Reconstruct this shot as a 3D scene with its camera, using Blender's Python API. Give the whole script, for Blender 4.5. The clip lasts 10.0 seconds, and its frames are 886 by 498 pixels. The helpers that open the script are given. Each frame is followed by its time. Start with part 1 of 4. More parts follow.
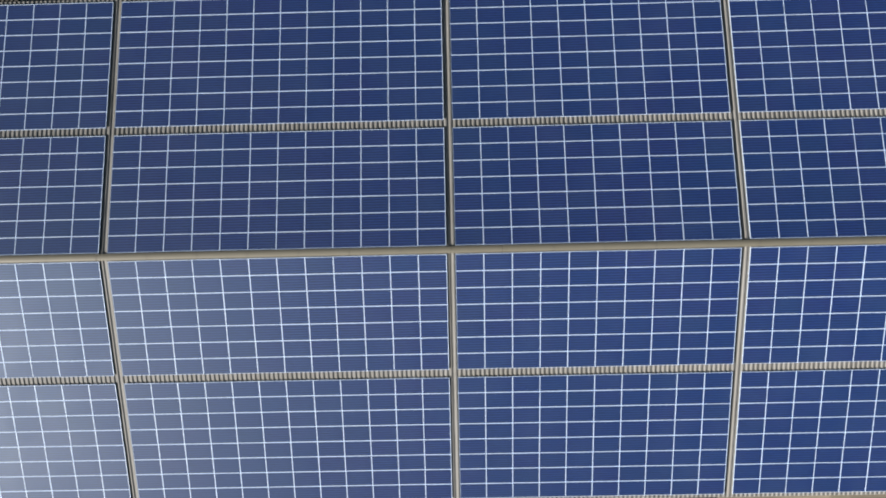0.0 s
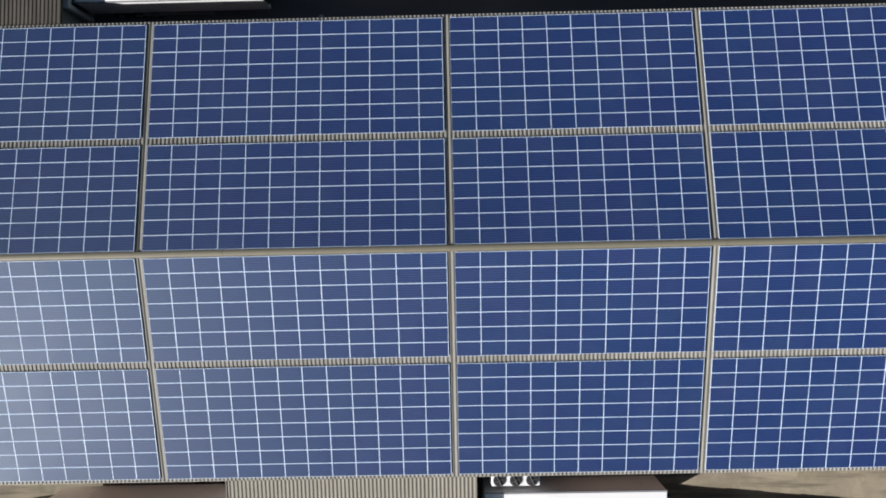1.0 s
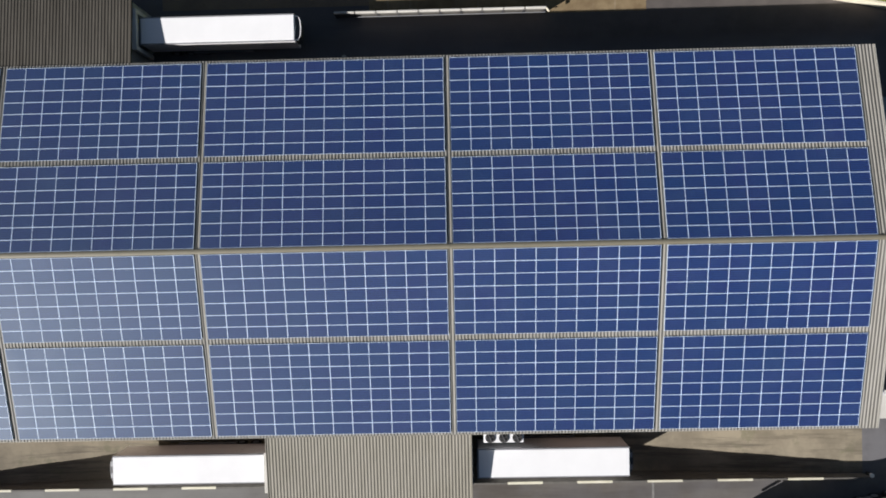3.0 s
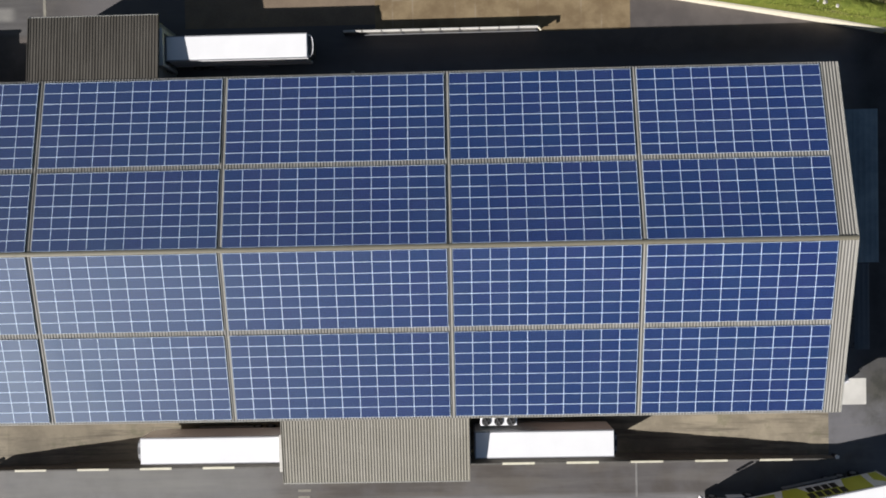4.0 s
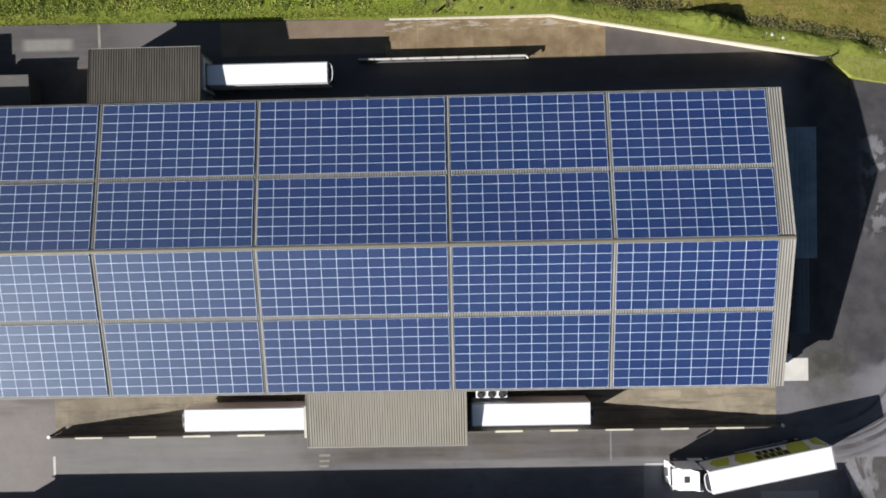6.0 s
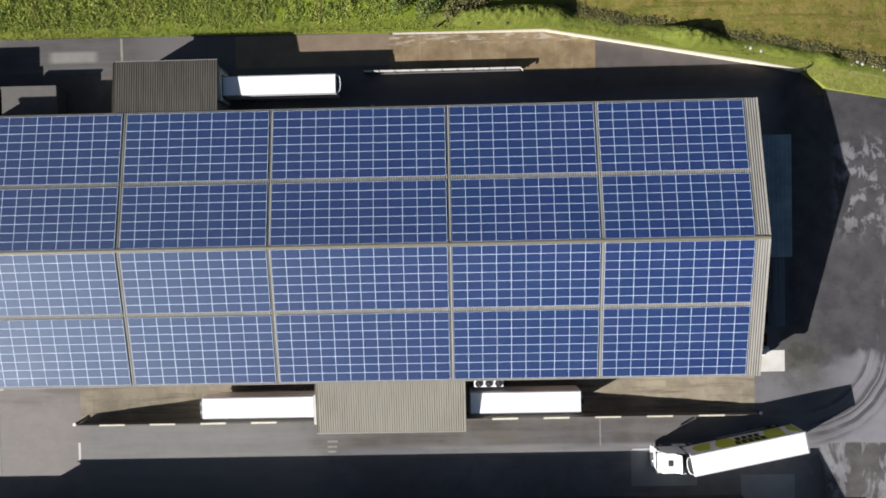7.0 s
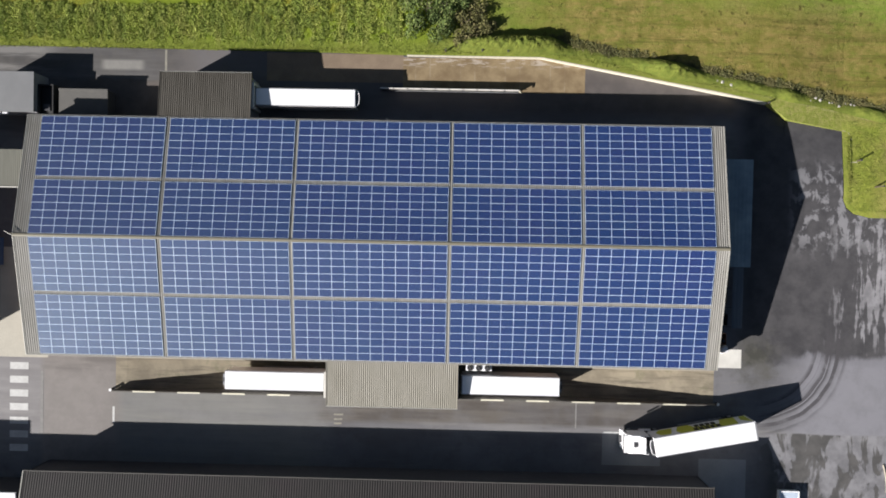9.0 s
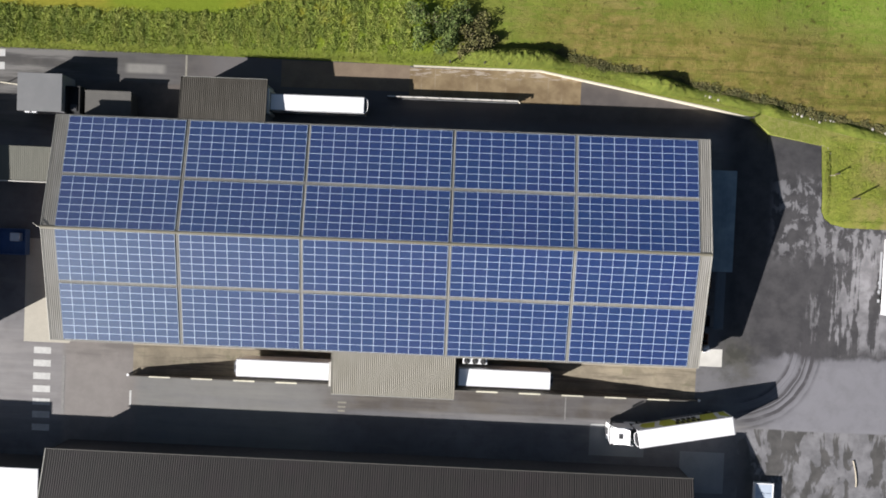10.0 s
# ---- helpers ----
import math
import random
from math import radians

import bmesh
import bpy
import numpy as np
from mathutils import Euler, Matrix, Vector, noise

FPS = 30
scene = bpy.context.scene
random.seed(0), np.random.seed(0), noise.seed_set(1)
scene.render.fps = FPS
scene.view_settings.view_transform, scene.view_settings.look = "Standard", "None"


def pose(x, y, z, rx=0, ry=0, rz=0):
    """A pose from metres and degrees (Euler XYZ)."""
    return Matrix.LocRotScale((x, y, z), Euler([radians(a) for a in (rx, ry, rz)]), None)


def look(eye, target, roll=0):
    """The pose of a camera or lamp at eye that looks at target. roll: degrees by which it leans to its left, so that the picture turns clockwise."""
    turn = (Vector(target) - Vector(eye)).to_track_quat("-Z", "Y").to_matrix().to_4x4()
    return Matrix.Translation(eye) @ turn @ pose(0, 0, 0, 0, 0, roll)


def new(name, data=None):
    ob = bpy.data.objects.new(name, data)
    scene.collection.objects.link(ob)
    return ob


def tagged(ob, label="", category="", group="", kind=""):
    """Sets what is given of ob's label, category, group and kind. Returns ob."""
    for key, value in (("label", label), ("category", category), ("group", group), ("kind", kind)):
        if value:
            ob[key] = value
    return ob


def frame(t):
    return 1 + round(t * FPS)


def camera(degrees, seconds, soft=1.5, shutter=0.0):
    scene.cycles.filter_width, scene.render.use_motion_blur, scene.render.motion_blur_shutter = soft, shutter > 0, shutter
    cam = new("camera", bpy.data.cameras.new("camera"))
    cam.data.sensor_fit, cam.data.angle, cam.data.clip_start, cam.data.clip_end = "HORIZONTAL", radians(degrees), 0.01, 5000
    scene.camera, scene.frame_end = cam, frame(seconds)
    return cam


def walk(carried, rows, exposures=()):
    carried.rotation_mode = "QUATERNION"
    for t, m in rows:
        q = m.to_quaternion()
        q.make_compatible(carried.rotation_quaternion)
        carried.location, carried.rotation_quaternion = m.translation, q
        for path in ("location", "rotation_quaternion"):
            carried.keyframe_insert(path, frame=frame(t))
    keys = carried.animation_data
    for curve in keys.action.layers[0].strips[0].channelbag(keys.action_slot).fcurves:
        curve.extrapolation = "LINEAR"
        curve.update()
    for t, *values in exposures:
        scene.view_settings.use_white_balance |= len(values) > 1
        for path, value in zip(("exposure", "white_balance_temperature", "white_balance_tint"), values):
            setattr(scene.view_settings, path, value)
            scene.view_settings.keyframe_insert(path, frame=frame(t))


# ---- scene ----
cam = camera(72.0, 10.0, soft=1.78)
# seconds, eye, turn in degrees; the camera looks down and rises
PATH = [
    (0, -0.00, 0.99, 41.88, -1.54, 0.70, -1.28),
    (0.5, 0.02, 0.80, 43.82, -1.22, 0.74, -1.26),
    (1, -0.03, 0.75, 45.92, -1.16, 0.64, -1.23),
    (1.5, 0.06, 0.72, 48.09, -1.14, 0.72, -1.25),
    (2, 0.10, 0.65, 50.31, -1.02, 0.77, -1.24),
    (2.5, 0.14, 0.64, 52.64, -1.01, 0.82, -1.24),
    (4, 0.29, 0.69, 59.89, -1.03, 0.90, -1.19),
    (4.5, 0.32, 0.85, 62.15, -1.18, 0.92, -1.17),
    (5, 0.28, 0.93, 64.58, -1.28, 0.88, -1.16),
    (5.5, 0.29, 0.84, 67.03, -1.21, 0.88, -1.19),
    (7, 0.29, 0.86, 74.31, -1.20, 0.85, -1.21),
    (7.5, 0.34, 0.83, 76.71, -1.14, 0.87, -0.80),
    (8, 0.13, 0.72, 79.20, -1.03, 0.72, -0.51),
    (8.5, 0.27, 0.72, 81.56, -1.05, 0.80, 0.50),
    (9, 0.21, 0.67, 83.96, -1.01, 0.78, 1.18),
    (9.5, 0.17, 0.70, 86.71, -1.00, 0.80, 1.87),
    (10, 0.20, 1.03, 89.16, -1.18, 0.82, 2.39),
]
walk(cam, [(t, pose(x, y, z, rx, ry, rz)) for t, x, y, z, rx, ry, rz in PATH], exposures=[(0.0, 0.80), (2.5, 0.80), (5.5, 0.95), (7.5, 1.07), (10.0, 1.1)])

# ---- light ----
SUN = Vector((-1.94, -1.09, 1.0)).normalized()
world = bpy.data.worlds.new("sky")
scene.world = world
world.use_nodes = True
wn, wl = world.node_tree.nodes, world.node_tree.links
sky = wn.new("ShaderNodeTexSky")
sky.sky_type, sky.sun_disc = "NISHITA", False
sky.sun_elevation, sky.sun_rotation = math.asin(SUN.z), math.atan2(SUN.x, SUN.y)
wl.new(sky.outputs["Color"], wn["Background"].inputs["Color"])
wn["Background"].inputs["Strength"].default_value = 0.0235
lamp = bpy.data.lights.new("sun", "SUN")
lamp.energy, lamp.angle, lamp.color = 4.65, radians(0.5), (1.0, 0.965, 0.935)
new("sun", lamp).matrix_world = look(SUN * 200, (0, 0, 0))


# ---- materials ----
class Nodes:
    """A small builder of node materials."""

    def __init__(self, name):
        self.m = bpy.data.materials.new(name)
        self.m.use_nodes = True
        self.n, self.l = self.m.node_tree.nodes, self.m.node_tree.links
        self.b = self.n["Principled BSDF"]
        self.at = self.n.new("ShaderNodeTexCoord").outputs["Object"]

    def put(self, socket, value):
        if isinstance(value, bpy.types.NodeSocket):
            self.l.new(value, socket)
        elif isinstance(value, tuple) and len(value) == 3 and socket.type == "RGBA":
            socket.default_value = (*value, 1)
        else:
            socket.default_value = value

    def scaled(self, v, sx, sy, sz):
        n = self.n.new("ShaderNodeMapping")
        self.put(n.inputs["Vector"], v)
        n.inputs["Scale"].default_value = (sx, sy, sz)
        return n.outputs["Vector"]

    def noise(self, scale, detail=4.0, rough=0.6, v=None, warp=0.0):
        n = self.n.new("ShaderNodeTexNoise")
        self.put(n.inputs["Vector"], v or self.at)
        for key, value in (("Scale", scale), ("Detail", detail), ("Roughness", rough), ("Distortion", warp)):
            n.inputs[key].default_value = value
        return n.outputs["Fac"]

    def math(self, kind, a, b=0.0, c=0.0):
        n = self.n.new("ShaderNodeMath")
        n.operation = kind
        for socket, value in zip(n.inputs, (a, b, c)):
            self.put(socket, value)
        return n.outputs[0]

    def step(self, v, lo, hi, a=0.0, b=1.0):
        n = self.n.new("ShaderNodeMapRange")
        n.interpolation_type = "SMOOTHSTEP"
        for key, value in (("Value", v), ("From Min", lo), ("From Max", hi), ("To Min", a), ("To Max", b)):
            self.put(n.inputs[key], value)
        return n.outputs["Result"]

    def mix(self, f, a, b, kind="MIX"):
        n = self.n.new("ShaderNodeMix")
        n.data_type, n.blend_type = "RGBA", kind
        for i, value in ((0, f), (6, a), (7, b)):
            self.put(n.inputs[i], value)
        return n.outputs[2]

    def xyz(self):
        n = self.n.new("ShaderNodeSeparateXYZ")
        self.put(n.inputs[0], self.at)
        return n.outputs

    def chance(self):
        return self.n.new("ShaderNodeObjectInfo").outputs["Random"]

    def island(self):
        return self.n.new("ShaderNodeNewGeometry").outputs["Random Per Island"]

    def done(self, color, rough=0.8, metal=0.0, bump=None, depth=0.02, spec=0.5, coat=0.0):
        self.put(self.b.inputs["Base Color"], color)
        self.put(self.b.inputs["Roughness"], rough)
        self.put(self.b.inputs["Metallic"], metal)
        self.put(self.b.inputs["Specular IOR Level"], spec)
        self.b.inputs["Coat Weight"].default_value = coat
        if bump is not None:
            n = self.n.new("ShaderNodeBump")
            n.inputs["Distance"].default_value = depth
            n.inputs["Strength"].default_value = 0.6
            self.put(n.inputs["Height"], bump)
            self.put(self.b.inputs["Normal"], n.outputs["Normal"])
        return self.m


def plain(name, a, b, rough=0.7, metal=0.0, scale=1.5, depth=0.01, fine=18.0, spec=0.5):
    """Two tones at two scales, with a fine relief."""
    k = Nodes(name)
    big, small = k.noise(scale, 5), k.noise(fine, 3)
    f = k.step(k.math("MULTIPLY_ADD", small, 0.35, k.math("MULTIPLY", big, 0.75)), 0.3, 0.8)
    return k.done(k.mix(f, a, b), k.step(big, 0.2, 0.8, rough - 0.1, min(1.0, rough + 0.1)), metal, small, depth, spec)


def glass_of_module():
    k = Nodes("solar_glass")
    x, y, _ = k.xyz()
    row = k.math("FRACT", k.math("DIVIDE", k.math("ADD", y, 50.0), 0.158))
    col = k.math("FRACT", k.math("DIVIDE", k.math("ADD", x, 50.0), 0.158))
    lines = k.math("MAXIMUM", k.math("MULTIPLY", k.math("LESS_THAN", row, 0.13), 0.55), k.math("MULTIPLY", k.math("LESS_THAN", col, 0.06), 0.2))
    flakes = k.noise(9.0, 2)
    c = k.chance()
    tone = k.mix(c, (0.0050, 0.0200, 0.136), (0.0140, 0.0180, 0.132))
    tone = k.mix(k.math("MULTIPLY", k.step(c, 0.75, 1.0), 0.5), tone, (0.007, 0.032, 0.118))
    tone = k.mix(k.step(flakes, 0.3, 0.75, 0.0, 0.3), tone, (0.012, 0.054, 0.205))
    # fine dark wire lines across the cells, uneven along their length
    wire = k.math("MULTIPLY", k.math("GREATER_THAN", row, 0.62), k.step(k.noise(1.0, 3, 0.6, k.scaled(k.at, 2.2, 9.0, 1.0)), 0.3, 0.65, 0.35, 1.0))
    tone = k.mix(wire, tone, (0.005, 0.011, 0.040))
    tone = k.mix(lines, tone, (0.055, 0.120, 0.320))
    place = k.n.new("ShaderNodeNewGeometry").outputs["Position"]
    dust = k.noise(0.35, 5, v=place)
    tone = k.mix(k.step(dust, 0.35, 0.8, 0.015, 0.065), tone, (0.15, 0.24, 0.36))
    tone = k.mix(k.step(k.noise(0.12, 4, v=place), 0.42, 0.62, 0.0, 0.22), tone, (0.005, 0.040, 0.130))
    k.b.inputs["Specular Tint"].default_value = (0.74, 0.92, 1.0, 1)
    k.b.inputs["Diffuse Roughness"].default_value = 0.3
    return k.done(tone, k.step(dust, 0.3, 0.8, 0.60, 0.66), 0.0, spec=0.63)


def sheet(name, a, b, stain, along=0):
    """Weathered profiled sheet: streaks run down the slope."""
    k = Nodes(name)
    streak = k.noise(1.0, 5, v=k.scaled(k.at, 2.6, 0.22, 0.22) if along == 0 else k.scaled(k.at, 0.22, 2.6, 0.22))
    big, grit = k.noise(0.16, 4), k.noise(12.0, 3)
    c = k.mix(k.step(streak, 0.3, 0.75), a, b)
    c = k.mix(k.step(big, 0.45, 0.75, 0.0, 0.45), c, stain)
    c = k.mix(k.math("MULTIPLY", grit, 0.25), c, stain)
    return k.done(c, k.step(streak, 0.2, 0.8, 0.55, 0.8), 0.0, grit, 0.006, 0.35)


def asphalt():
    k = Nodes("yard_asphalt")
    x, y, _ = k.xyz()
    rag = k.math("SUBTRACT", k.noise(1.0, 5, 0.65, k.scaled(k.at, 0.22, 0.12, 1.0)), 0.5)
    yw = k.math("MULTIPLY_ADD", rag, 5.0, y)
    yq = k.math("MULTIPLY_ADD", rag, 2.5, y)
    big, mid, grit = k.noise(0.07, 5, 0.6), k.noise(0.45, 5, 0.65), k.noise(9.0, 4, 0.7)
    run = k.noise(1.0, 4, 0.6, k.scaled(k.at, 0.08, 0.8, 1.0))
    c = k.mix(k.step(big, 0.35, 0.68), (0.133, 0.131, 0.140), (0.188, 0.185, 0.195))
    c = k.mix(k.step(mid, 0.42, 0.72, 0.0, 0.55), c, (0.108, 0.103, 0.102))
    c = k.mix(k.step(run, 0.52, 0.72, 0.0, 0.4), c, (0.24, 0.228, 0.218))
    # brown surface beside the northern grass
    north = k.math("MULTIPLY", k.step(x, -44.0, -36.0), k.step(y, 17.0, 19.0))
    # shade behind the sheds, put into the colour as a darker rectangle
    north_shade = k.math("MULTIPLY", k.step(x, -57.0, -55.0), k.math("MULTIPLY", k.step(x, -36.0, -38.0), k.step(yq, 22.3, 21.6)))
    north = k.math("MAXIMUM", north, k.math("MULTIPLY", north_shade, k.step(y, 13.0, 15.0)))
    north = k.math("MULTIPLY", k.math("MULTIPLY", north, k.step(x, 41.0, 38.0)), k.math("MAXIMUM", k.step(x, -10.0, 22.0, 0.5, 0.86), k.math("MULTIPLY", north_shade, 0.9)))
    c = k.mix(k.math("MULTIPLY", k.math("MULTIPLY", k.step(x, -34.0, -40.0), k.step(y, 12.0, 15.0)), k.step(run, 0.3, 0.7, 0.95, 0.6)), c, k.mix(k.step(mid, 0.35, 0.65), (0.048, 0.045, 0.042), (0.078, 0.073, 0.066)))
    c = k.mix(north, c, k.mix(k.step(mid, 0.35, 0.7), (0.082, 0.068, 0.060), (0.125, 0.106, 0.094)))
    # brownish old surface along the docks
    dock = k.math("MULTIPLY", k.step(k.math("ABSOLUTE", k.math("ADD", y, 23.05)), 1.5, 2.5, 1.0, 0.0), k.math("MULTIPLY", k.step(x, -22.0, -15.0), k.step(x, 36.0, 20.0)))
    c = k.mix(k.math("MULTIPLY", dock, k.step(k.noise(0.2, 4), 0.35, 0.6, 0.55, 0.95)), c, k.mix(k.step(run, 0.4, 0.6), (0.082, 0.070, 0.060), (0.125, 0.110, 0.094)))
    verge = k.math("MULTIPLY", k.step(k.math("ABSOLUTE", k.math("ADD", y, 25.5)), 0.9, 0.4), k.step(x, -14.0, 4.0))
    c = k.mix(k.math("MULTIPLY", verge, k.step(run, 0.35, 0.6, 0.2, 0.7)), c, (0.235, 0.228, 0.226))
    worn = k.math("MULTIPLY", k.math("MULTIPLY", k.step(x, -14.0, -22.0), k.step(x, -48.0, -45.0)), k.step(y, -20.0, -21.5))
    c = k.mix(k.math("MULTIPLY", worn, k.step(run, 0.3, 0.65, 0.4, 0.8)), c, (0.225, 0.222, 0.205))
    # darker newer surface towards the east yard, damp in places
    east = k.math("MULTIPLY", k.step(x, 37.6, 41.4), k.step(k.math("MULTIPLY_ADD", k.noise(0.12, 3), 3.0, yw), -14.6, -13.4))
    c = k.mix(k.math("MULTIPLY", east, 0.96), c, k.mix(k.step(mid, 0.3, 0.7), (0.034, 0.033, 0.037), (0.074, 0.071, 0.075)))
    damp = k.noise(1.0, 4, 0.62, k.scaled(k.at, 0.72, 0.10, 1.0), 0.12)
    damp = k.math("MULTIPLY_ADD", k.math("SUBTRACT", x, 58.0), 0.012, k.math("MULTIPLY_ADD", k.math("SUBTRACT", k.noise(0.9, 3), 0.5), 0.16, damp))
    band = k.math("MULTIPLY", k.math("MULTIPLY", k.step(x, 50.5, 55.0), k.step(x, 84.0, 72.0)), k.math("MULTIPLY", k.step(y, 4.3, 2.9), k.step(yw, -14.5, -12.0)))
    c = k.mix(k.math("MULTIPLY", band, k.step(damp, 0.48, 0.55)), c, k.mix(k.step(mid, 0.35, 0.65), (0.165, 0.160, 0.170), (0.280, 0.275, 0.290)))
    edge = k.math("MULTIPLY", k.step(x, 45.6, 48.0), k.math("MULTIPLY", k.step(y, -2.0, 3.0), k.step(y, 13.0, 10.0)))
    c = k.mix(k.math("MULTIPLY", edge, k.step(k.noise(0.55, 4, 0.6, k.scaled(k.at, 1.2, 0.8, 1.0), 0.3), 0.485, 0.58, 0.0, 0.75)), c, (0.29, 0.285, 0.30))
    south = k.math("MULTIPLY", k.math("MULTIPLY", k.step(x, 42.3, 45.2), k.math("MULTIPLY", k.step(x, 84.0, 72.0), k.step(y, -56.0, -46.0))), k.step(k.math("MULTIPLY_ADD", rag, 0.6, y), -25.1, -25.35))
    pools = k.noise(1.0, 4, 0.6, k.scaled(k.at, 0.48, 0.17, 1.0), 0.5)
    pools = k.math("MULTIPLY_ADD", k.math("SUBTRACT", x, 51.0), 0.006, k.math("MULTIPLY_ADD", k.math("SUBTRACT", mid, 0.5), 0.12, pools))
    c = k.mix(k.math("MULTIPLY", south, k.step(pools, 0.50, 0.555, 0.0, 0.9)), c, k.mix(k.step(mid, 0.35, 0.65), (0.165, 0.162, 0.172), (0.275, 0.270, 0.285)))
    c = k.mix(k.math("MULTIPLY", south, k.step(pools, 0.53, 0.47, 0.0, 0.92)), c, k.mix(k.step(mid, 0.35, 0.65), (0.060, 0.058, 0.055), (0.105, 0.100, 0.096)))
    pale = k.math("MULTIPLY", k.step(x, 44.2, 50.0), k.math("MULTIPLY", k.step(k.math("MULTIPLY_ADD", rag, 0.6, y), -25.4, -25.1), k.step(yw, -13.9, -15.1)))
    c = k.mix(k.math("MULTIPLY", pale, 0.75), c, k.mix(k.step(mid, 0.4, 0.7), (0.268, 0.264, 0.292), (0.238, 0.235, 0.260)))
    # pale worn ground before the zebra crossing
    west = k.math("MULTIPLY", k.step(x, -46.0, -49.0), k.step(k.math("ABSOLUTE", k.math("ADD", y, 22.0)), 11.0, 4.0))
    c = k.mix(k.math("MULTIPLY", west, 0.7), c, k.mix(k.step(run, 0.4, 0.6), (0.25, 0.235, 0.235), (0.30, 0.285, 0.28)))
    warm = k.math("MULTIPLY", k.math("MULTIPLY", k.step(x, -57.0, -55.8), k.step(x, -44.5, -46.5)), k.step(y, -12.0, -16.0))
    c = k.mix(k.math("MULTIPLY", warm, 0.8), c, k.mix(k.step(mid, 0.35, 0.65), (0.205, 0.183, 0.168), (0.262, 0.238, 0.222)))
    oil = k.math("MULTIPLY", warm, k.step(k.math("ABSOLUTE", k.math("ADD", yw, 17.6)), 1.6, 0.3))
    c = k.mix(k.math("MULTIPLY", oil, k.step(run, 0.4, 0.6, 0.1, 0.7)), c, (0.115, 0.105, 0.098))
    spot = k.math("MULTIPLY", k.step(k.math("ABSOLUTE", k.math("ADD", x, 46.0)), 3.4, 2.2), k.step(k.math("ABSOLUTE", k.math("SUBTRACT", y, 23.9)), 0.9, 0.4))
    c = k.mix(k.math("MULTIPLY", spot, k.step(mid, 0.2, 0.6, 0.45, 0.75)), c, (0.30, 0.29, 0.265))
    smear = k.math("MULTIPLY", k.math("MULTIPLY", k.step(x, -54.0, -58.0), k.step(y, 19.0, 21.0)), k.step(run, 0.42, 0.6))
    c = k.mix(k.math("MULTIPLY", smear, 0.6), c, (0.25, 0.24, 0.225))
    # mossy patch beside the pad
    moss = k.math("SQRT", k.math("ADD", k.math("POWER", k.math("SUBTRACT", x, 42.2), 2.0), k.math("POWER", k.math("ADD", y, 14.6), 2.0)))
    moss = k.step(k.math("MULTIPLY_ADD", k.noise(0.35, 5, 0.7), 9.0, moss), 9.0, 5.0)
    c = k.mix(k.math("MULTIPLY", moss, 0.8), c, k.mix(k.step(mid, 0.4, 0.6), (0.048, 0.048, 0.036), (0.085, 0.082, 0.066)))
    # tyre marks that turn in from the east road
    ring = k.math("SQRT", k.math("ADD", k.math("POWER", k.math("SUBTRACT", x, 41.9), 2.0), k.math("POWER", k.math("ADD", y, 12.8), 2.0)))
    bend = k.math("MULTIPLY", k.step(x, 41.5, 45.5), k.step(y, -8.0, -13.0))
    wander = k.math("MULTIPLY_ADD", k.noise(0.12, 2), 1.2, ring)
    marks = k.math("MULTIPLY", k.step(k.noise(0.95, 3, 0.6, v=wander), 0.47, 0.57), k.math("MULTIPLY", k.step(ring, 8.0, 8.8), k.step(ring, 13.6, 11.8)))
    c = k.mix(k.math("MULTIPLY", k.math("MULTIPLY", bend, marks), k.step(k.noise(0.35, 4, 0.7), 0.3, 0.55, 0.35, 0.95)), c, (0.062, 0.058, 0.064))
    c = k.mix(k.math("MULTIPLY", grit, 0.3), c, (0.10, 0.095, 0.095))
    return k.done(c, k.step(mid, 0.3, 0.7, 0.75, 0.9), 0.0, grit, 0.015, 0.3)


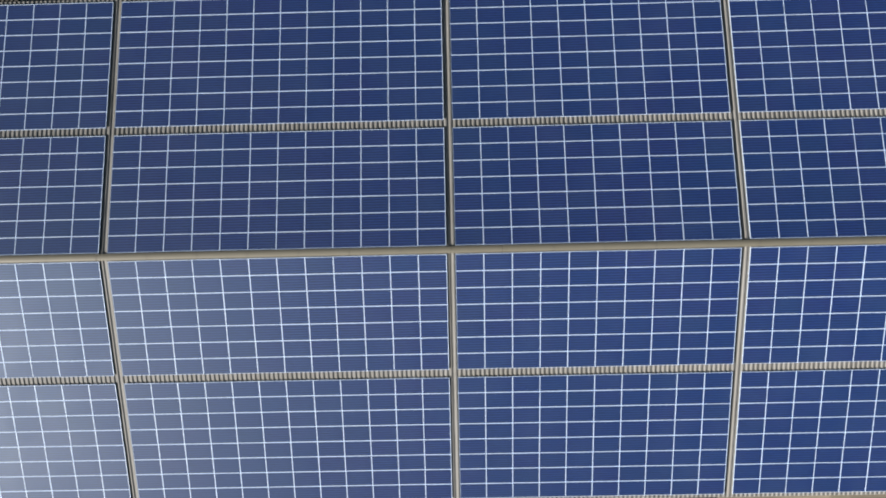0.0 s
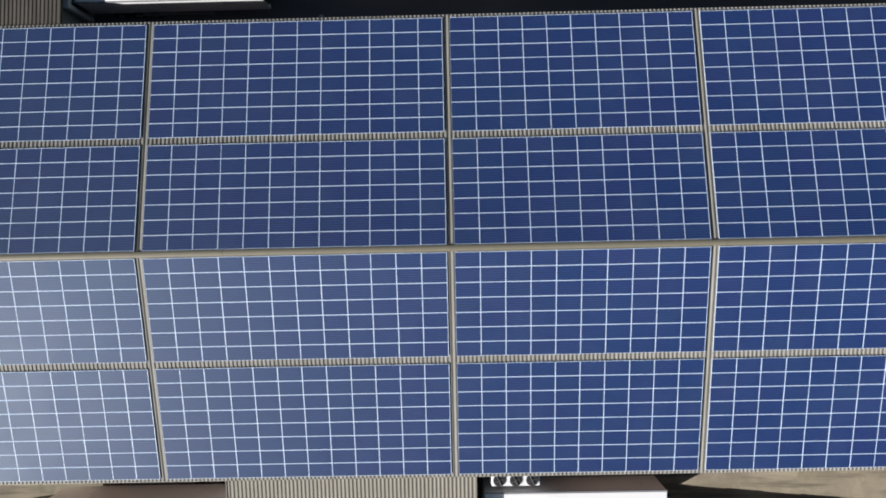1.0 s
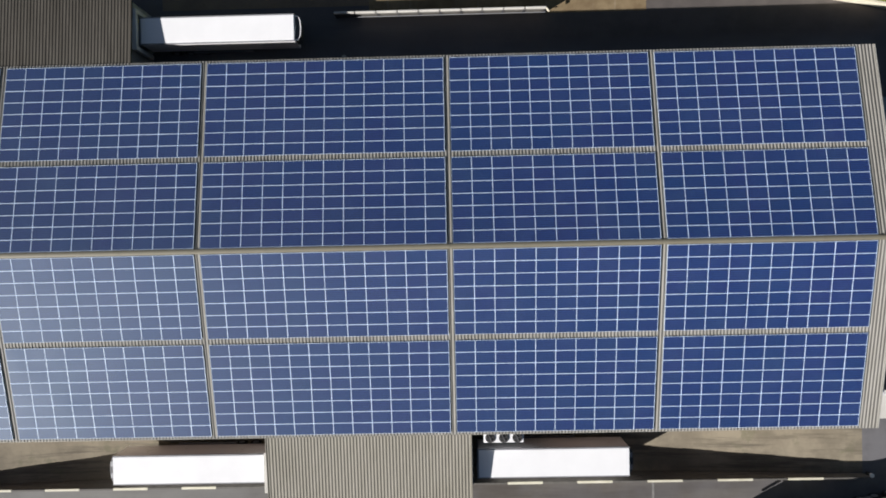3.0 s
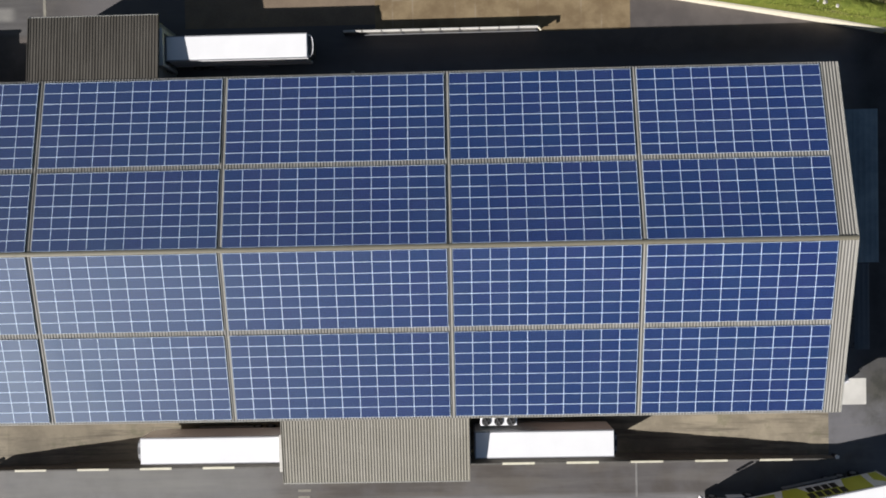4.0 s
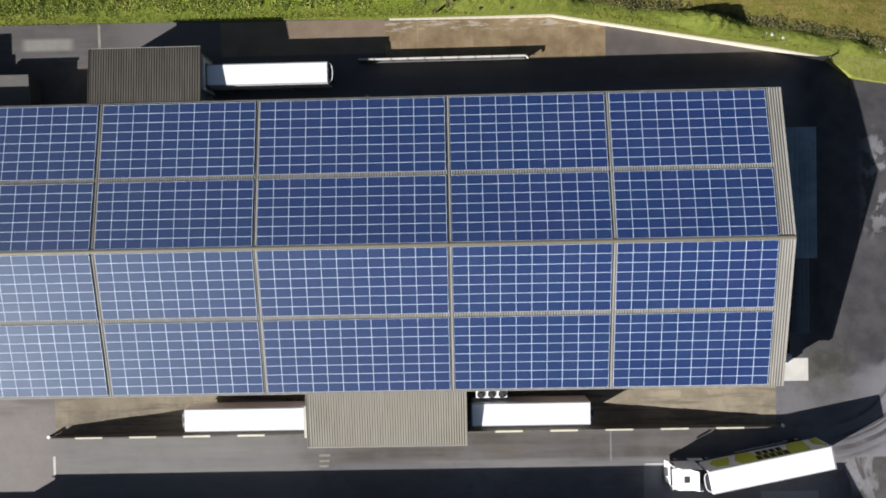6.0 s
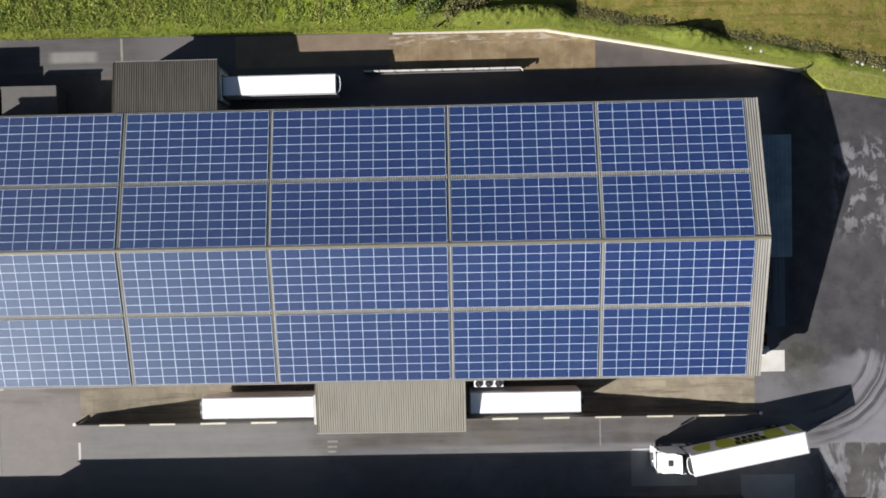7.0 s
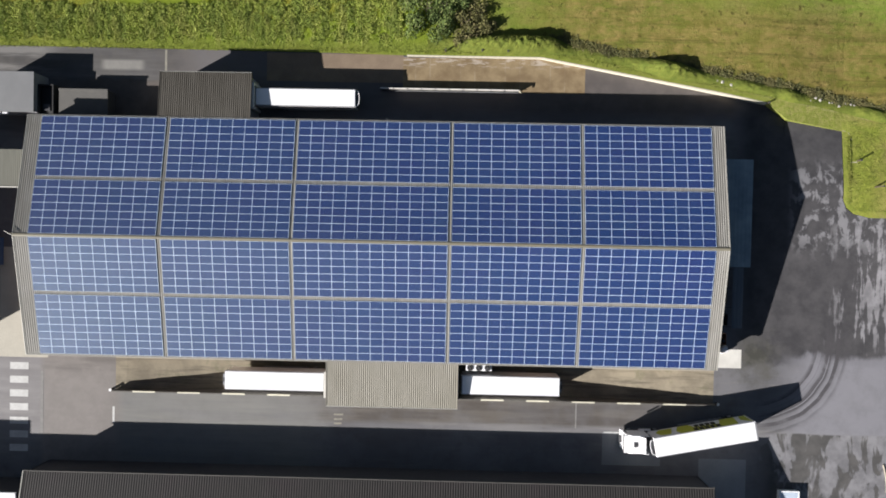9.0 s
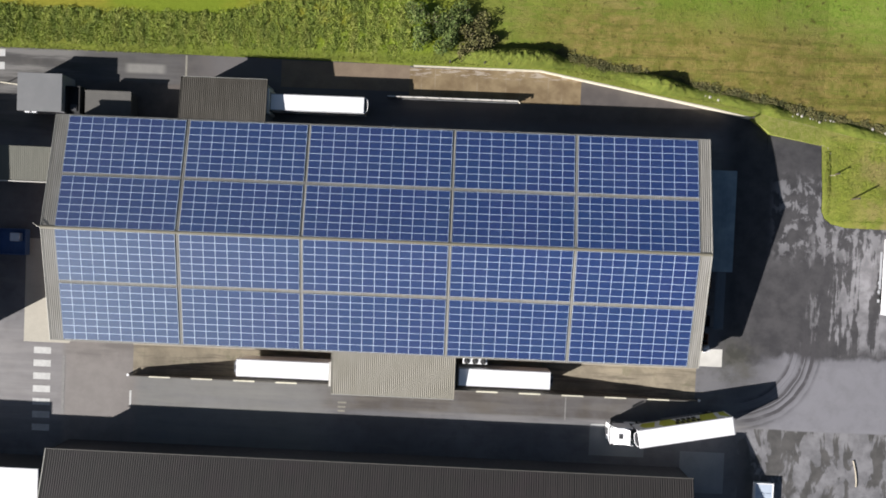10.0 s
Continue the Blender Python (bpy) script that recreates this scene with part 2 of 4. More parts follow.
def turf():
    k = Nodes("turf")
    x, y, _ = k.xyz()
    big, mid, tuft, fine = k.noise(0.05, 4), k.noise(0.35, 6, 0.7), k.noise(1.9, 5, 0.75), k.noise(7.0, 4, 0.7)
    c = k.mix(k.step(mid, 0.32, 0.70), (0.090, 0.142, 0.018), (0.180, 0.220, 0.036))
    c = k.mix(k.step(big, 0.42, 0.62, 0.0, 0.75), c, (0.215, 0.200, 0.050))
    c = k.mix(k.step(tuft, 0.50, 0.72, 0.0, 0.65), c, (0.080, 0.105, 0.016))
    c = k.mix(k.step(fine, 0.45, 0.8, 0.0, 0.5), c, (0.28, 0.30, 0.06))
    lie = k.noise(1.0, 5, 0.7, k.scaled(k.at, 0.25, 1.1, 1.0), 0.6)
    c = k.mix(k.math("MULTIPLY", k.step(x, 0.0, 16.0), k.step(lie, 0.36, 0.64, 0.0, 1.0)), c, k.mix(k.step(k.noise(0.11, 4), 0.4, 0.6), (0.240, 0.205, 0.072), (0.145, 0.165, 0.028)))
    c = k.mix(k.step(k.noise(0.8, 5, 0.8, warp=0.8), 0.57, 0.68, 0.0, 0.75), c, (0.085, 0.085, 0.020))
    # yellow-green hay meadow behind the weeds, with a straw patch
    hay = k.step(x, 6.0, -8.0)
    c = k.mix(k.math("MULTIPLY", hay, 0.85), c, k.mix(k.step(k.noise(1.0, 4, 0.6, k.scaled(k.at, 0.05, 0.16, 1.0)), 0.42, 0.62), (0.165, 0.225, 0.018), (0.262, 0.240, 0.030)))
    c = k.mix(k.math("MULTIPLY", k.step(fine, 0.45, 0.75, 0.0, 0.5), hay), c, (0.12, 0.15, 0.018))
    # dry olive belt beyond the ditch, with dark specks and old wheel lines
    off = k.math("SUBTRACT", k.math("MULTIPLY_ADD", x, 0.13, y), 30.0)
    belt = k.math("MULTIPLY", k.math("MULTIPLY", k.step(x, 6.0, 20.0), k.step(off, -4.5, -3.0)), k.step(k.math("MULTIPLY_ADD", k.noise(0.12, 4), 8.0, off), 16.0, 8.0))
    c = k.mix(k.math("MULTIPLY", belt, k.step(lie, 0.3, 0.62, 0.4, 0.9)), c, k.mix(k.step(k.noise(0.5, 4, 0.7), 0.38, 0.62), (0.262, 0.196, 0.066), (0.150, 0.136, 0.030)))
    line = k.noise(1.0, 5, 0.7, k.scaled(k.at, 0.03, 0.9, 1.0), 0.4)
    c = k.mix(k.math("MULTIPLY", belt, k.step(line, 0.52, 0.62, 0.0, 0.6)), c, (0.100, 0.092, 0.024))
    lush = k.math("MULTIPLY", k.step(x, 2.0, 14.0), k.step(k.math("MULTIPLY_ADD", k.noise(0.1, 4), 10.0, off), 11.0, 18.0))
    c = k.mix(k.math("MULTIPLY", lush, k.step(k.noise(0.3, 5, 0.7), 0.3, 0.7, 0.9, 0.45)), c, k.mix(k.step(x, 38.0, 66.0), k.mix(k.step(tuft, 0.35, 0.65), (0.095, 0.175, 0.016), (0.150, 0.225, 0.028)), k.mix(k.step(tuft, 0.35, 0.65), (0.160, 0.245, 0.030), (0.245, 0.310, 0.060))))
    speck = k.noise(0.95, 3, 0.55, warp=0.3)
    c = k.mix(k.math("MULTIPLY", k.step(x, 4.0, 16.0), k.step(speck, 0.60, 0.70, 0.0, 0.7)), c, (0.070, 0.058, 0.016))
    # mown bright verge along the kerb
    near = k.math("MULTIPLY", k.step(k.math("MULTIPLY_ADD", k.math("MAXIMUM", k.math("SUBTRACT", x, 13.0), 0.0), 0.17, k.math("MULTIPLY_ADD", mid, 1.6, y)), 29.3, 27.8), k.step(x, 58.0, 48.0))
    c = k.mix(k.math("MULTIPLY", near, 0.75), c, k.mix(k.step(tuft, 0.3, 0.7), (0.215, 0.245, 0.050), (0.155, 0.195, 0.032)))
    c = k.mix(k.math("MULTIPLY", k.math("MULTIPLY", k.step(x, 50.0, 53.0), k.step(y, 19.0, 16.5)), k.step(mid, 0.3, 0.6, 0.2, 0.7)), c, k.mix(k.step(tuft, 0.4, 0.65), (0.300, 0.340, 0.052), (0.220, 0.270, 0.040)))
    soil = k.math("MULTIPLY", k.step(x, 55.5, 61.5), k.step(y, 20.0, 14.0))
    c = k.mix(k.math("MULTIPLY", soil, k.step(k.noise(0.22, 4), 0.42, 0.58, 0.0, 0.75)), c, (0.34, 0.27, 0.11))
    dry = k.math("MULTIPLY", k.math("MULTIPLY", k.step(x, 39.0, 45.0), k.step(x, 57.0, 52.0)), k.step(k.math("MULTIPLY_ADD", x, 0.19, y), 30.0, 28.8))
    c = k.mix(k.math("MULTIPLY", dry, k.step(k.noise(0.6, 4, 0.7), 0.35, 0.65, 0.25, 0.8)), c, k.mix(k.step(tuft, 0.4, 0.6), (0.33, 0.31, 0.105), (0.235, 0.270, 0.050)))
    rim = k.math("SUBTRACT", k.math("MULTIPLY_ADD", k.math("SUBTRACT", mid, 0.5), 1.6, y), k.math("MULTIPLY_ADD", k.math("SUBTRACT", x, 13.0), -0.19, 26.9))
    rim = k.math("MULTIPLY", k.step(k.math("ABSOLUTE", rim), 0.6, 0.2), k.step(x, 28.0, 42.0))
    c = k.mix(k.math("MULTIPLY", rim, k.step(tuft, 0.4, 0.6, 0.1, 0.7)), c, (0.36, 0.32, 0.16))
    h = k.math("MULTIPLY_ADD", tuft, 0.7, k.math("MULTIPLY", fine, 0.3))
    return k.done(c, 0.95, 0.0, h, 0.22, 0.1)


def stained():
    k = Nodes("stained_concrete")
    x, y, _ = k.xyz()
    mid, grit = k.noise(0.5, 5, 0.65), k.noise(6.0, 4)
    c = k.mix(k.step(mid, 0.3, 0.7), (0.172, 0.122, 0.068), (0.268, 0.203, 0.118))
    lime = k.math("MULTIPLY", k.step(k.noise(1.0, 4, 0.65, k.scaled(k.at, 0.45, 2.4, 1.0)), 0.52, 0.58), k.step(y, 24.0, 24.9))
    c = k.mix(k.math("MULTIPLY", lime, 0.7), c, (0.42, 0.37, 0.32))
    joint = k.step(k.math("ABSOLUTE", k.math("SUBTRACT", k.math("PINGPONG", k.math("ADD", x, 60.0), 3.1), 1.0)), 0.10, 0.04)
    c = k.mix(k.math("MULTIPLY", joint, k.step(mid, 0.4, 0.6, 0.05, 0.4)), c, (0.32, 0.27, 0.21))
    return k.done(c, 0.88, 0.0, grit, 0.01, 0.3)


def ramp_concrete(name, a, b, dark):
    """Concrete with dark wheel streaks along the ramp and mossy stains."""
    k = Nodes(name)
    streak, big, grit = k.noise(1.0, 5, 0.65, k.scaled(k.at, 0.09, 1.5, 1.0)), k.noise(0.22, 5, 0.65), k.noise(6.0, 4)
    c = k.mix(k.step(big, 0.35, 0.65), a, b)
    c = k.mix(k.step(streak, 0.48, 0.66, 0.0, 0.75), c, dark)
    c = k.mix(k.step(k.noise(0.5, 4, 0.7), 0.56, 0.7, 0.0, 0.6), c, (0.165, 0.158, 0.100))
    return k.done(c, 0.87, 0.0, grit, 0.01, 0.3)


def leaf(name, a, b, dry):
    k = Nodes(name)
    r = k.island()
    c = k.mix(r, a, b)
    c = k.mix(k.step(k.math("FRACT", k.math("MULTIPLY", r, 17.0)), 0.75, 0.95, 0.0, 0.8), c, dry)
    c = k.mix(k.step(k.noise(0.5, 3), 0.35, 0.7, 0.0, 0.5), c, b)
    c = k.mix(k.step(k.noise(1.0, 4, 0.65, k.scaled(k.at, 0.55, 0.16, 0.3)), 0.46, 0.66, 0.0, 0.7), c, k.mix(0.55, a, dry))
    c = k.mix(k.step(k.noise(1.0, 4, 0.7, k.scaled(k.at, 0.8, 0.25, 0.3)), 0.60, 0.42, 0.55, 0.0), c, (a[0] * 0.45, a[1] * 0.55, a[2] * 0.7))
    return k.done(c, 0.8, 0.0, spec=0.2)


ALU = plain("anodised_aluminium", (0.60, 0.75, 0.98), (0.70, 0.83, 1.0), 0.5, 0.0, 0.8, 0.002)
GLASS = glass_of_module()
ROOF = sheet("fibre_cement_sheet", (0.222, 0.212, 0.190), (0.310, 0.300, 0.278), (0.165, 0.156, 0.132))
DOCK_SHEET = sheet("pinkish_grey_sheet", (0.250, 0.234, 0.194), (0.302, 0.284, 0.244), (0.205, 0.190, 0.150))
OLD_SHEET = sheet("brown_weathered_sheet", (0.062, 0.056, 0.046), (0.096, 0.088, 0.074), (0.052, 0.044, 0.034))
LINK_SHEET = sheet("olive_grey_sheet", (0.120, 0.120, 0.098), (0.160, 0.158, 0.132), (0.105, 0.104, 0.080))
CAP = sheet("ridge_capping", (0.205, 0.188, 0.142), (0.262, 0.242, 0.192), (0.135, 0.124, 0.084), 1)
FLASH = plain("galvanised_flashing", (0.34, 0.34, 0.31), (0.46, 0.45, 0.41), 0.6, 0.3)
DARK_ROOF = sheet("dark_profiled_sheet", (0.016, 0.016, 0.014), (0.038, 0.034, 0.032), (0.031, 0.020, 0.025))
WHITE_ROOF = plain("white_membrane", (0.56, 0.56, 0.58), (0.70, 0.70, 0.72), 0.6)
WALL = plain("painted_cladding", (0.30, 0.30, 0.29), (0.38, 0.38, 0.36), 0.6)
BRICK = plain("dark_brickwork", (0.115, 0.075, 0.055), (0.165, 0.11, 0.08), 0.85)
ASPHALT = asphalt()
TURF = turf()
CONCRETE = plain("worn_concrete", (0.30, 0.262, 0.205), (0.42, 0.375, 0.30), 0.85, 0.0, 0.5, 0.01, 6.0)
RAMP = ramp_concrete("ramp_concrete", (0.325, 0.272, 0.190), (0.455, 0.390, 0.280), (0.215, 0.185, 0.138))
# darker copy of RAMP: the shade down in the pits is in its colour
RAMP_FLOOR = ramp_concrete("shaded_ramp_concrete", (0.200, 0.172, 0.128), (0.310, 0.268, 0.198), (0.110, 0.095, 0.074))
STAINED = stained()
BROWN = plain("brown_concrete", (0.158, 0.114, 0.078), (0.232, 0.176, 0.122), 0.85, 0.0, 0.45, 0.01, 5.0)
GREY = plain("grey_concrete", (0.20, 0.205, 0.215), (0.27, 0.28, 0.29), 0.85, 0.0, 0.35, 0.01, 5.0)
PASSAGE = plain("pale_worn_concrete", (0.385, 0.355, 0.295), (0.50, 0.47, 0.40), 0.85, 0.0, 0.3, 0.01, 5.0)
PALE = plain("pale_concrete", (0.55, 0.53, 0.49), (0.68, 0.66, 0.61), 0.8, 0.0, 0.6)
KERB = plain("kerb_stone", (0.52, 0.47, 0.36), (0.74, 0.69, 0.56), 0.8, 0.0, 0.7)
PAINT = plain("road_paint", (0.40, 0.395, 0.385), (0.58, 0.575, 0.56), 0.7, 0.0, 1.2)
FADED = plain("faded_paint", (0.17, 0.165, 0.16), (0.26, 0.25, 0.24), 0.85, 0.0, 1.5)
WORN = plain("worn_cream_paint", (0.18, 0.17, 0.145), (0.30, 0.28, 0.23), 0.8, 0.0, 1.5)
BARRIER = plain("dark_barrier_concrete", (0.10, 0.095, 0.085), (0.16, 0.15, 0.135), 0.85)
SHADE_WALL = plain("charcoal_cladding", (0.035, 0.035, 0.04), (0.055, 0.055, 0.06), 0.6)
CREAM = plain("cream_paint", (0.58, 0.55, 0.42), (0.74, 0.71, 0.58), 0.7, 0.0, 1.2)
WHITE = plain("white_vehicle_paint", (0.85, 0.85, 0.86), (0.90, 0.90, 0.91), 0.35, 0.0, 0.5, 0.001)
SILVER = plain("silver_grey_sheet", (0.225, 0.23, 0.248), (0.28, 0.285, 0.302), 0.5, 0.0, 0.5)
CABIN_ROOF = plain("dull_grey_membrane", (0.150, 0.153, 0.158), (0.190, 0.192, 0.196), 0.7, 0.0, 0.5)
FELT = plain("roofing_felt", (0.090, 0.086, 0.080), (0.130, 0.124, 0.114), 0.85, 0.0, 0.8)
BLACK = plain("black_rubber", (0.012, 0.012, 0.013), (0.03, 0.03, 0.03), 0.75)
STEEL = plain("painted_steel", (0.05, 0.05, 0.055), (0.09, 0.09, 0.095), 0.5, 0.2)
LIME = plain("lime_lettering_foil", (0.50, 0.52, 0.05), (0.60, 0.62, 0.09), 0.45, 0.0, 0.6, 0.001)
INK = plain("black_foil", (0.012, 0.012, 0.012), (0.02, 0.02, 0.02), 0.5)
DARK_GLASS = plain("tinted_glass", (0.012, 0.015, 0.02), (0.02, 0.025, 0.03), 0.12, 0.0, 1.0, 0.0)
BLUE_SHEET = plain("blue_grey_sheet", (0.12, 0.17, 0.21), (0.27, 0.35, 0.39), 0.55, 0.0, 0.4)
STEEL_SHEET = plain("dull_steel_sheet", (0.075, 0.095, 0.120), (0.120, 0.135, 0.150), 0.6, 0.0, 0.4)
LID = plain("pale_blue_plastic", (0.45, 0.52, 0.62), (0.55, 0.62, 0.72), 0.5)
BLUE = plain("blue_plastic", (0.04, 0.09, 0.22), (0.06, 0.12, 0.28), 0.5)
RUST = plain("rusty_metal", (0.22, 0.11, 0.065), (0.32, 0.18, 0.11), 0.8)
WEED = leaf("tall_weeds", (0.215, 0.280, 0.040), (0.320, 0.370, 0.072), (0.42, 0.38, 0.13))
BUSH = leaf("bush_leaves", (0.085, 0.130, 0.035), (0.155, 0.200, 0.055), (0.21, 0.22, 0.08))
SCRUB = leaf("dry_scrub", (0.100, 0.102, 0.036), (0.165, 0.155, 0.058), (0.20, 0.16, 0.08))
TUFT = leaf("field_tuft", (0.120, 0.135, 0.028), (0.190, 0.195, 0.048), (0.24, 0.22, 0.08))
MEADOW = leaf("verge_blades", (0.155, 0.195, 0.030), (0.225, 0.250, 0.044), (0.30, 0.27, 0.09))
BANK = plain("bank_turf", (0.085, 0.112, 0.020), (0.165, 0.185, 0.036), 0.95, 0.0, 0.9, 0.12, 5.0, 0.1)
TWIG = plain("bark", (0.06, 0.045, 0.03), (0.10, 0.08, 0.055), 0.9)
STONE = plain("field_stone", (0.32, 0.30, 0.26), (0.50, 0.47, 0.42), 0.9)


# ---- mesh helpers ----
def box(bm, x0, x1, y0, y1, z0, z1, slot=0, bevel=0.0):
    vs = [bm.verts.new(p) for p in ((x0, y0, z0), (x1, y0, z0), (x1, y1, z0), (x0, y1, z0), (x0, y0, z1), (x1, y0, z1), (x1, y1, z1), (x0, y1, z1))]
    fs = [bm.faces.new([vs[i] for i in q]) for q in ((3, 2, 1, 0), (4, 5, 6, 7), (0, 1, 5, 4), (1, 2, 6, 5), (2, 3, 7, 6), (3, 0, 4, 7))]
    for f in fs:
        f.material_index = slot
    if bevel:
        bmesh.ops.bevel(bm, geom=list({e for f in fs for e in f.edges}), offset=bevel, segments=2, affect="EDGES")
    return bm


def boxed(*size, bevel=0.0):
    return box(bmesh.new(), *size, bevel=bevel)


def prism(bm, outline, lo, hi, axis="x", slot=0):
    """An outline of (a, b) swept along an axis: x sweeps (y, z), y sweeps (x, z), z sweeps (x, y)."""
    def at(p, s):
        return {"x": (s, *p), "y": (p[0], s, p[1]), "z": (*p, s)}[axis]
    ends = [[bm.verts.new(at(p, s)) for p in outline] for s in (lo, hi)]
    fs = [bm.faces.new(ends[0]), bm.faces.new(ends[1][::-1])]
    n = len(outline)
    fs += [bm.faces.new((ends[0][i], ends[1][i], ends[1][(i + 1) % n], ends[0][(i + 1) % n])) for i in range(n)]
    for f in fs:
        f.material_index = slot
    bmesh.ops.recalc_face_normals(bm, faces=fs)
    return bm


def rod(bm, a, b, r, sides=8, slot=0):
    a, b = Vector(a), Vector(b)
    q = (b - a).to_track_quat("Z", "Y")
    rings = [[bm.verts.new(p + q @ Vector((r * math.cos(2 * math.pi * i / sides), r * math.sin(2 * math.pi * i / sides), 0))) for i in range(sides)] for p in (a, b)]
    fs = [bm.faces.new(rings[0][::-1]), bm.faces.new(rings[1])]
    fs += [bm.faces.new((rings[0][i], rings[0][(i + 1) % sides], rings[1][(i + 1) % sides], rings[1][i])) for i in range(sides)]
    for f in fs:
        f.material_index = slot
    return bm


def mesh_of(name, bm, *materials):
    me = bpy.data.meshes.new(name)
    bm.to_mesh(me)
    bm.free()
    for m in materials:
        me.materials.append(m)
    return me


def part(name, bm, material, parent, label=""):
    ob = new(name, mesh_of(name, bm, *(material if isinstance(material, (list, tuple)) else (material,))))
    ob.parent = parent
    return tagged(ob, label)


def thing(name, m, label, category, group="", kind=""):
    ob = new(name)
    ob.matrix_world = m
    ob.empty_display_size = 0.3
    return tagged(ob, label, category, group, kind)


def slab(name, bm, material, label, category, kind="structure"):
    return tagged(new(name, mesh_of(name, bm, *(material if isinstance(material, (list, tuple)) else (material,)))), label, category, kind=kind)


def ribbed(x0, x1, line, pitch=0.277, height=0.042, thick=0.012):
    """A profiled sheet: ribs along y, between x0 and x1; line gives (y, z) down the slope."""
    bm = bmesh.new()
    n = max(1, round((x1 - x0) / pitch))
    w = (x1 - x0) / n
    prof = []
    for i in range(n):
        a = x0 + i * w
        prof += [(a, 0.0), (a + 0.40 * w, 0.0), (a + 0.54 * w, height), (a + 0.86 * w, height)]
    prof.append((x1, 0.0))
    rows = [[bm.verts.new((x, y, z + h)) for x, h in prof] for y, z in line]
    for r, s in zip(rows, rows[1:]):
        for i in range(len(prof) - 1):
            bm.faces.new((r[i], r[i + 1], s[i + 1], s[i]))
    bmesh.ops.recalc_face_normals(bm, faces=bm.faces[:])
    if bm.faces[0].normal.z < 0:
        bmesh.ops.reverse_faces(bm, faces=bm.faces[:])
    return bm


# ---- ground ----
def fall(y):
    """The yard drops a little behind the warehouse."""
    return -0.8 * min(1.0, max(0.0, (y - 9.0) / 8.0))


EDGE = [(-150, 26.43), (-46.09, 26.26), (-16.07, 25.99), (-6.43, 25.8), (1.46, 25.74), (12.11, 25.66), (36.66, 21.18), (42.77, 19.94), (45.63, 17.8), (53.47, 16.44)]
LAWN = [(53.47, 6.9), (53.9, 5.9), (54.9, 5.1), (57.0, 4.6), (75, 4.47), (150, 4.47)]
PITS = ((-46.09, -16.07, -21.2, -16.86), (1.46, 36.66, -21.2, -16.86))
LINES = [-120, -60, -21.2, -16.86, -5, 9, 11, 13, 15, 17]


def strips():
    for line in (EDGE, LAWN):
        yield from zip(line, line[1:])


def sheet_quads(bm, spans):
    for pts in spans:
        bm.faces.new([bm.verts.new(p) for p in pts])


yard = bmesh.new()
for (xa, ta), (xb, tb) in strips():
    ys = [y for y in LINES if y < min(ta, tb) - 0.01]
    for lo, hi in zip(ys, ys[1:] + [None]):
        if hi is not None and any(xa >= p[0] - 0.01 and xb <= p[1] + 0.01 and lo >= p[2] - 0.01 and hi <= p[3] + 0.01 for p in PITS):
            continue
        ha, hb = (hi, hi) if hi is not None else (ta, tb)
        sheet_quads(yard, [((xa, lo, fall(lo)), (xb, lo, fall(lo)), (xb, hb, fall(hb)), (xa, ha, fall(ha)))])
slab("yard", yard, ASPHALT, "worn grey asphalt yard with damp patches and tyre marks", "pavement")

def swell(x):
    """The field stands higher than the yard along the kerb."""
    return float(np.interp(x, (-6.43, 1.46, 12.11, 36.66, 42.77, 45.63, 53.47), (0, 0.12, 0.42, 0.75, 0.72, 0.62, 0)))


def lawn(y):
    return 0.1 - 0.8 * min(1.0, max(0.0, (y - 9.0) / 7.4))


field = bmesh.new()
for (xa, ta), (xb, tb) in strips():
    ys = [y for y in (9, 11, 13, 15, 16.4) if y > max(ta, tb) + 0.01]
    la, lb = ta, tb
    for hi in ys + [60, 1500]:
        sa, sb = swell(xa), swell(xb)
        if (la, lb) == (ta, tb) and sa + sb > 0:
            sheet_quads(field, [((xa, la, -1.0), (xb, lb, -1.0), (xb, lb, lawn(lb) + sb), (xa, la, lawn(la) + sa))])
        sheet_quads(field, [((xa, la, lawn(la) + sa), (xb, lb, lawn(lb) + sb), (xb, hi, lawn(hi) + sb), (xa, hi, lawn(hi) + sa))])
        la = lb = hi
    sheet_quads(field, [((xa, -1500, 0.05), (xb, -1500, 0.05), (xb, -120, 0.05), (xa, -120, 0.05))])
for xa, xb in ((-1500, -150), (150, 1500)):
    sheet_quads(field, [((xa, -1500, 0.05), (xb, -1500, 0.05), (xb, 9, 0.05), (xa, 9, 0.05)), ((xa, 9, 0.05), (xb, 9, 0.05), (xb, 1500, -0.7), (xa, 1500, -0.7))])
bmesh.ops.remove_doubles(field, verts=field.verts[:], dist=0.001)
slab("ground", field, TURF, "rough green and straw-coloured grass field", "grass")

# kerbs: stone by stone
def kerb_run(points, name, step=0.915, wide=0.22, rise=0.13, parent=None, material=None):
    for (xa, ya), (xb, yb) in zip(points, points[1:]):
        d = math.hypot(xb - xa, yb - ya)
        n = max(1, round(d / step))
        data = None
        for i in range(n):
            if data is None:
                data = mesh_of("kerb_stone", boxed(-d / n / 2 + 0.006, d / n / 2 - 0.006, -wide / 2, wide / 2, -1.05, rise, bevel=0.02), material or KERB)
            ob = new("kerb_stone", data)
            f = (i + 0.5) / n
            x, y = xa + (xb - xa) * f, ya + (yb - ya) * f
            ob.matrix_world = pose(x, y, fall(y) + swell(x) + random.uniform(-0.008, 0.008), 0, 0, math.degrees(math.atan2(yb - ya, xb - xa)) + random.uniform(-0.4, 0.4))
            ob.parent = parent


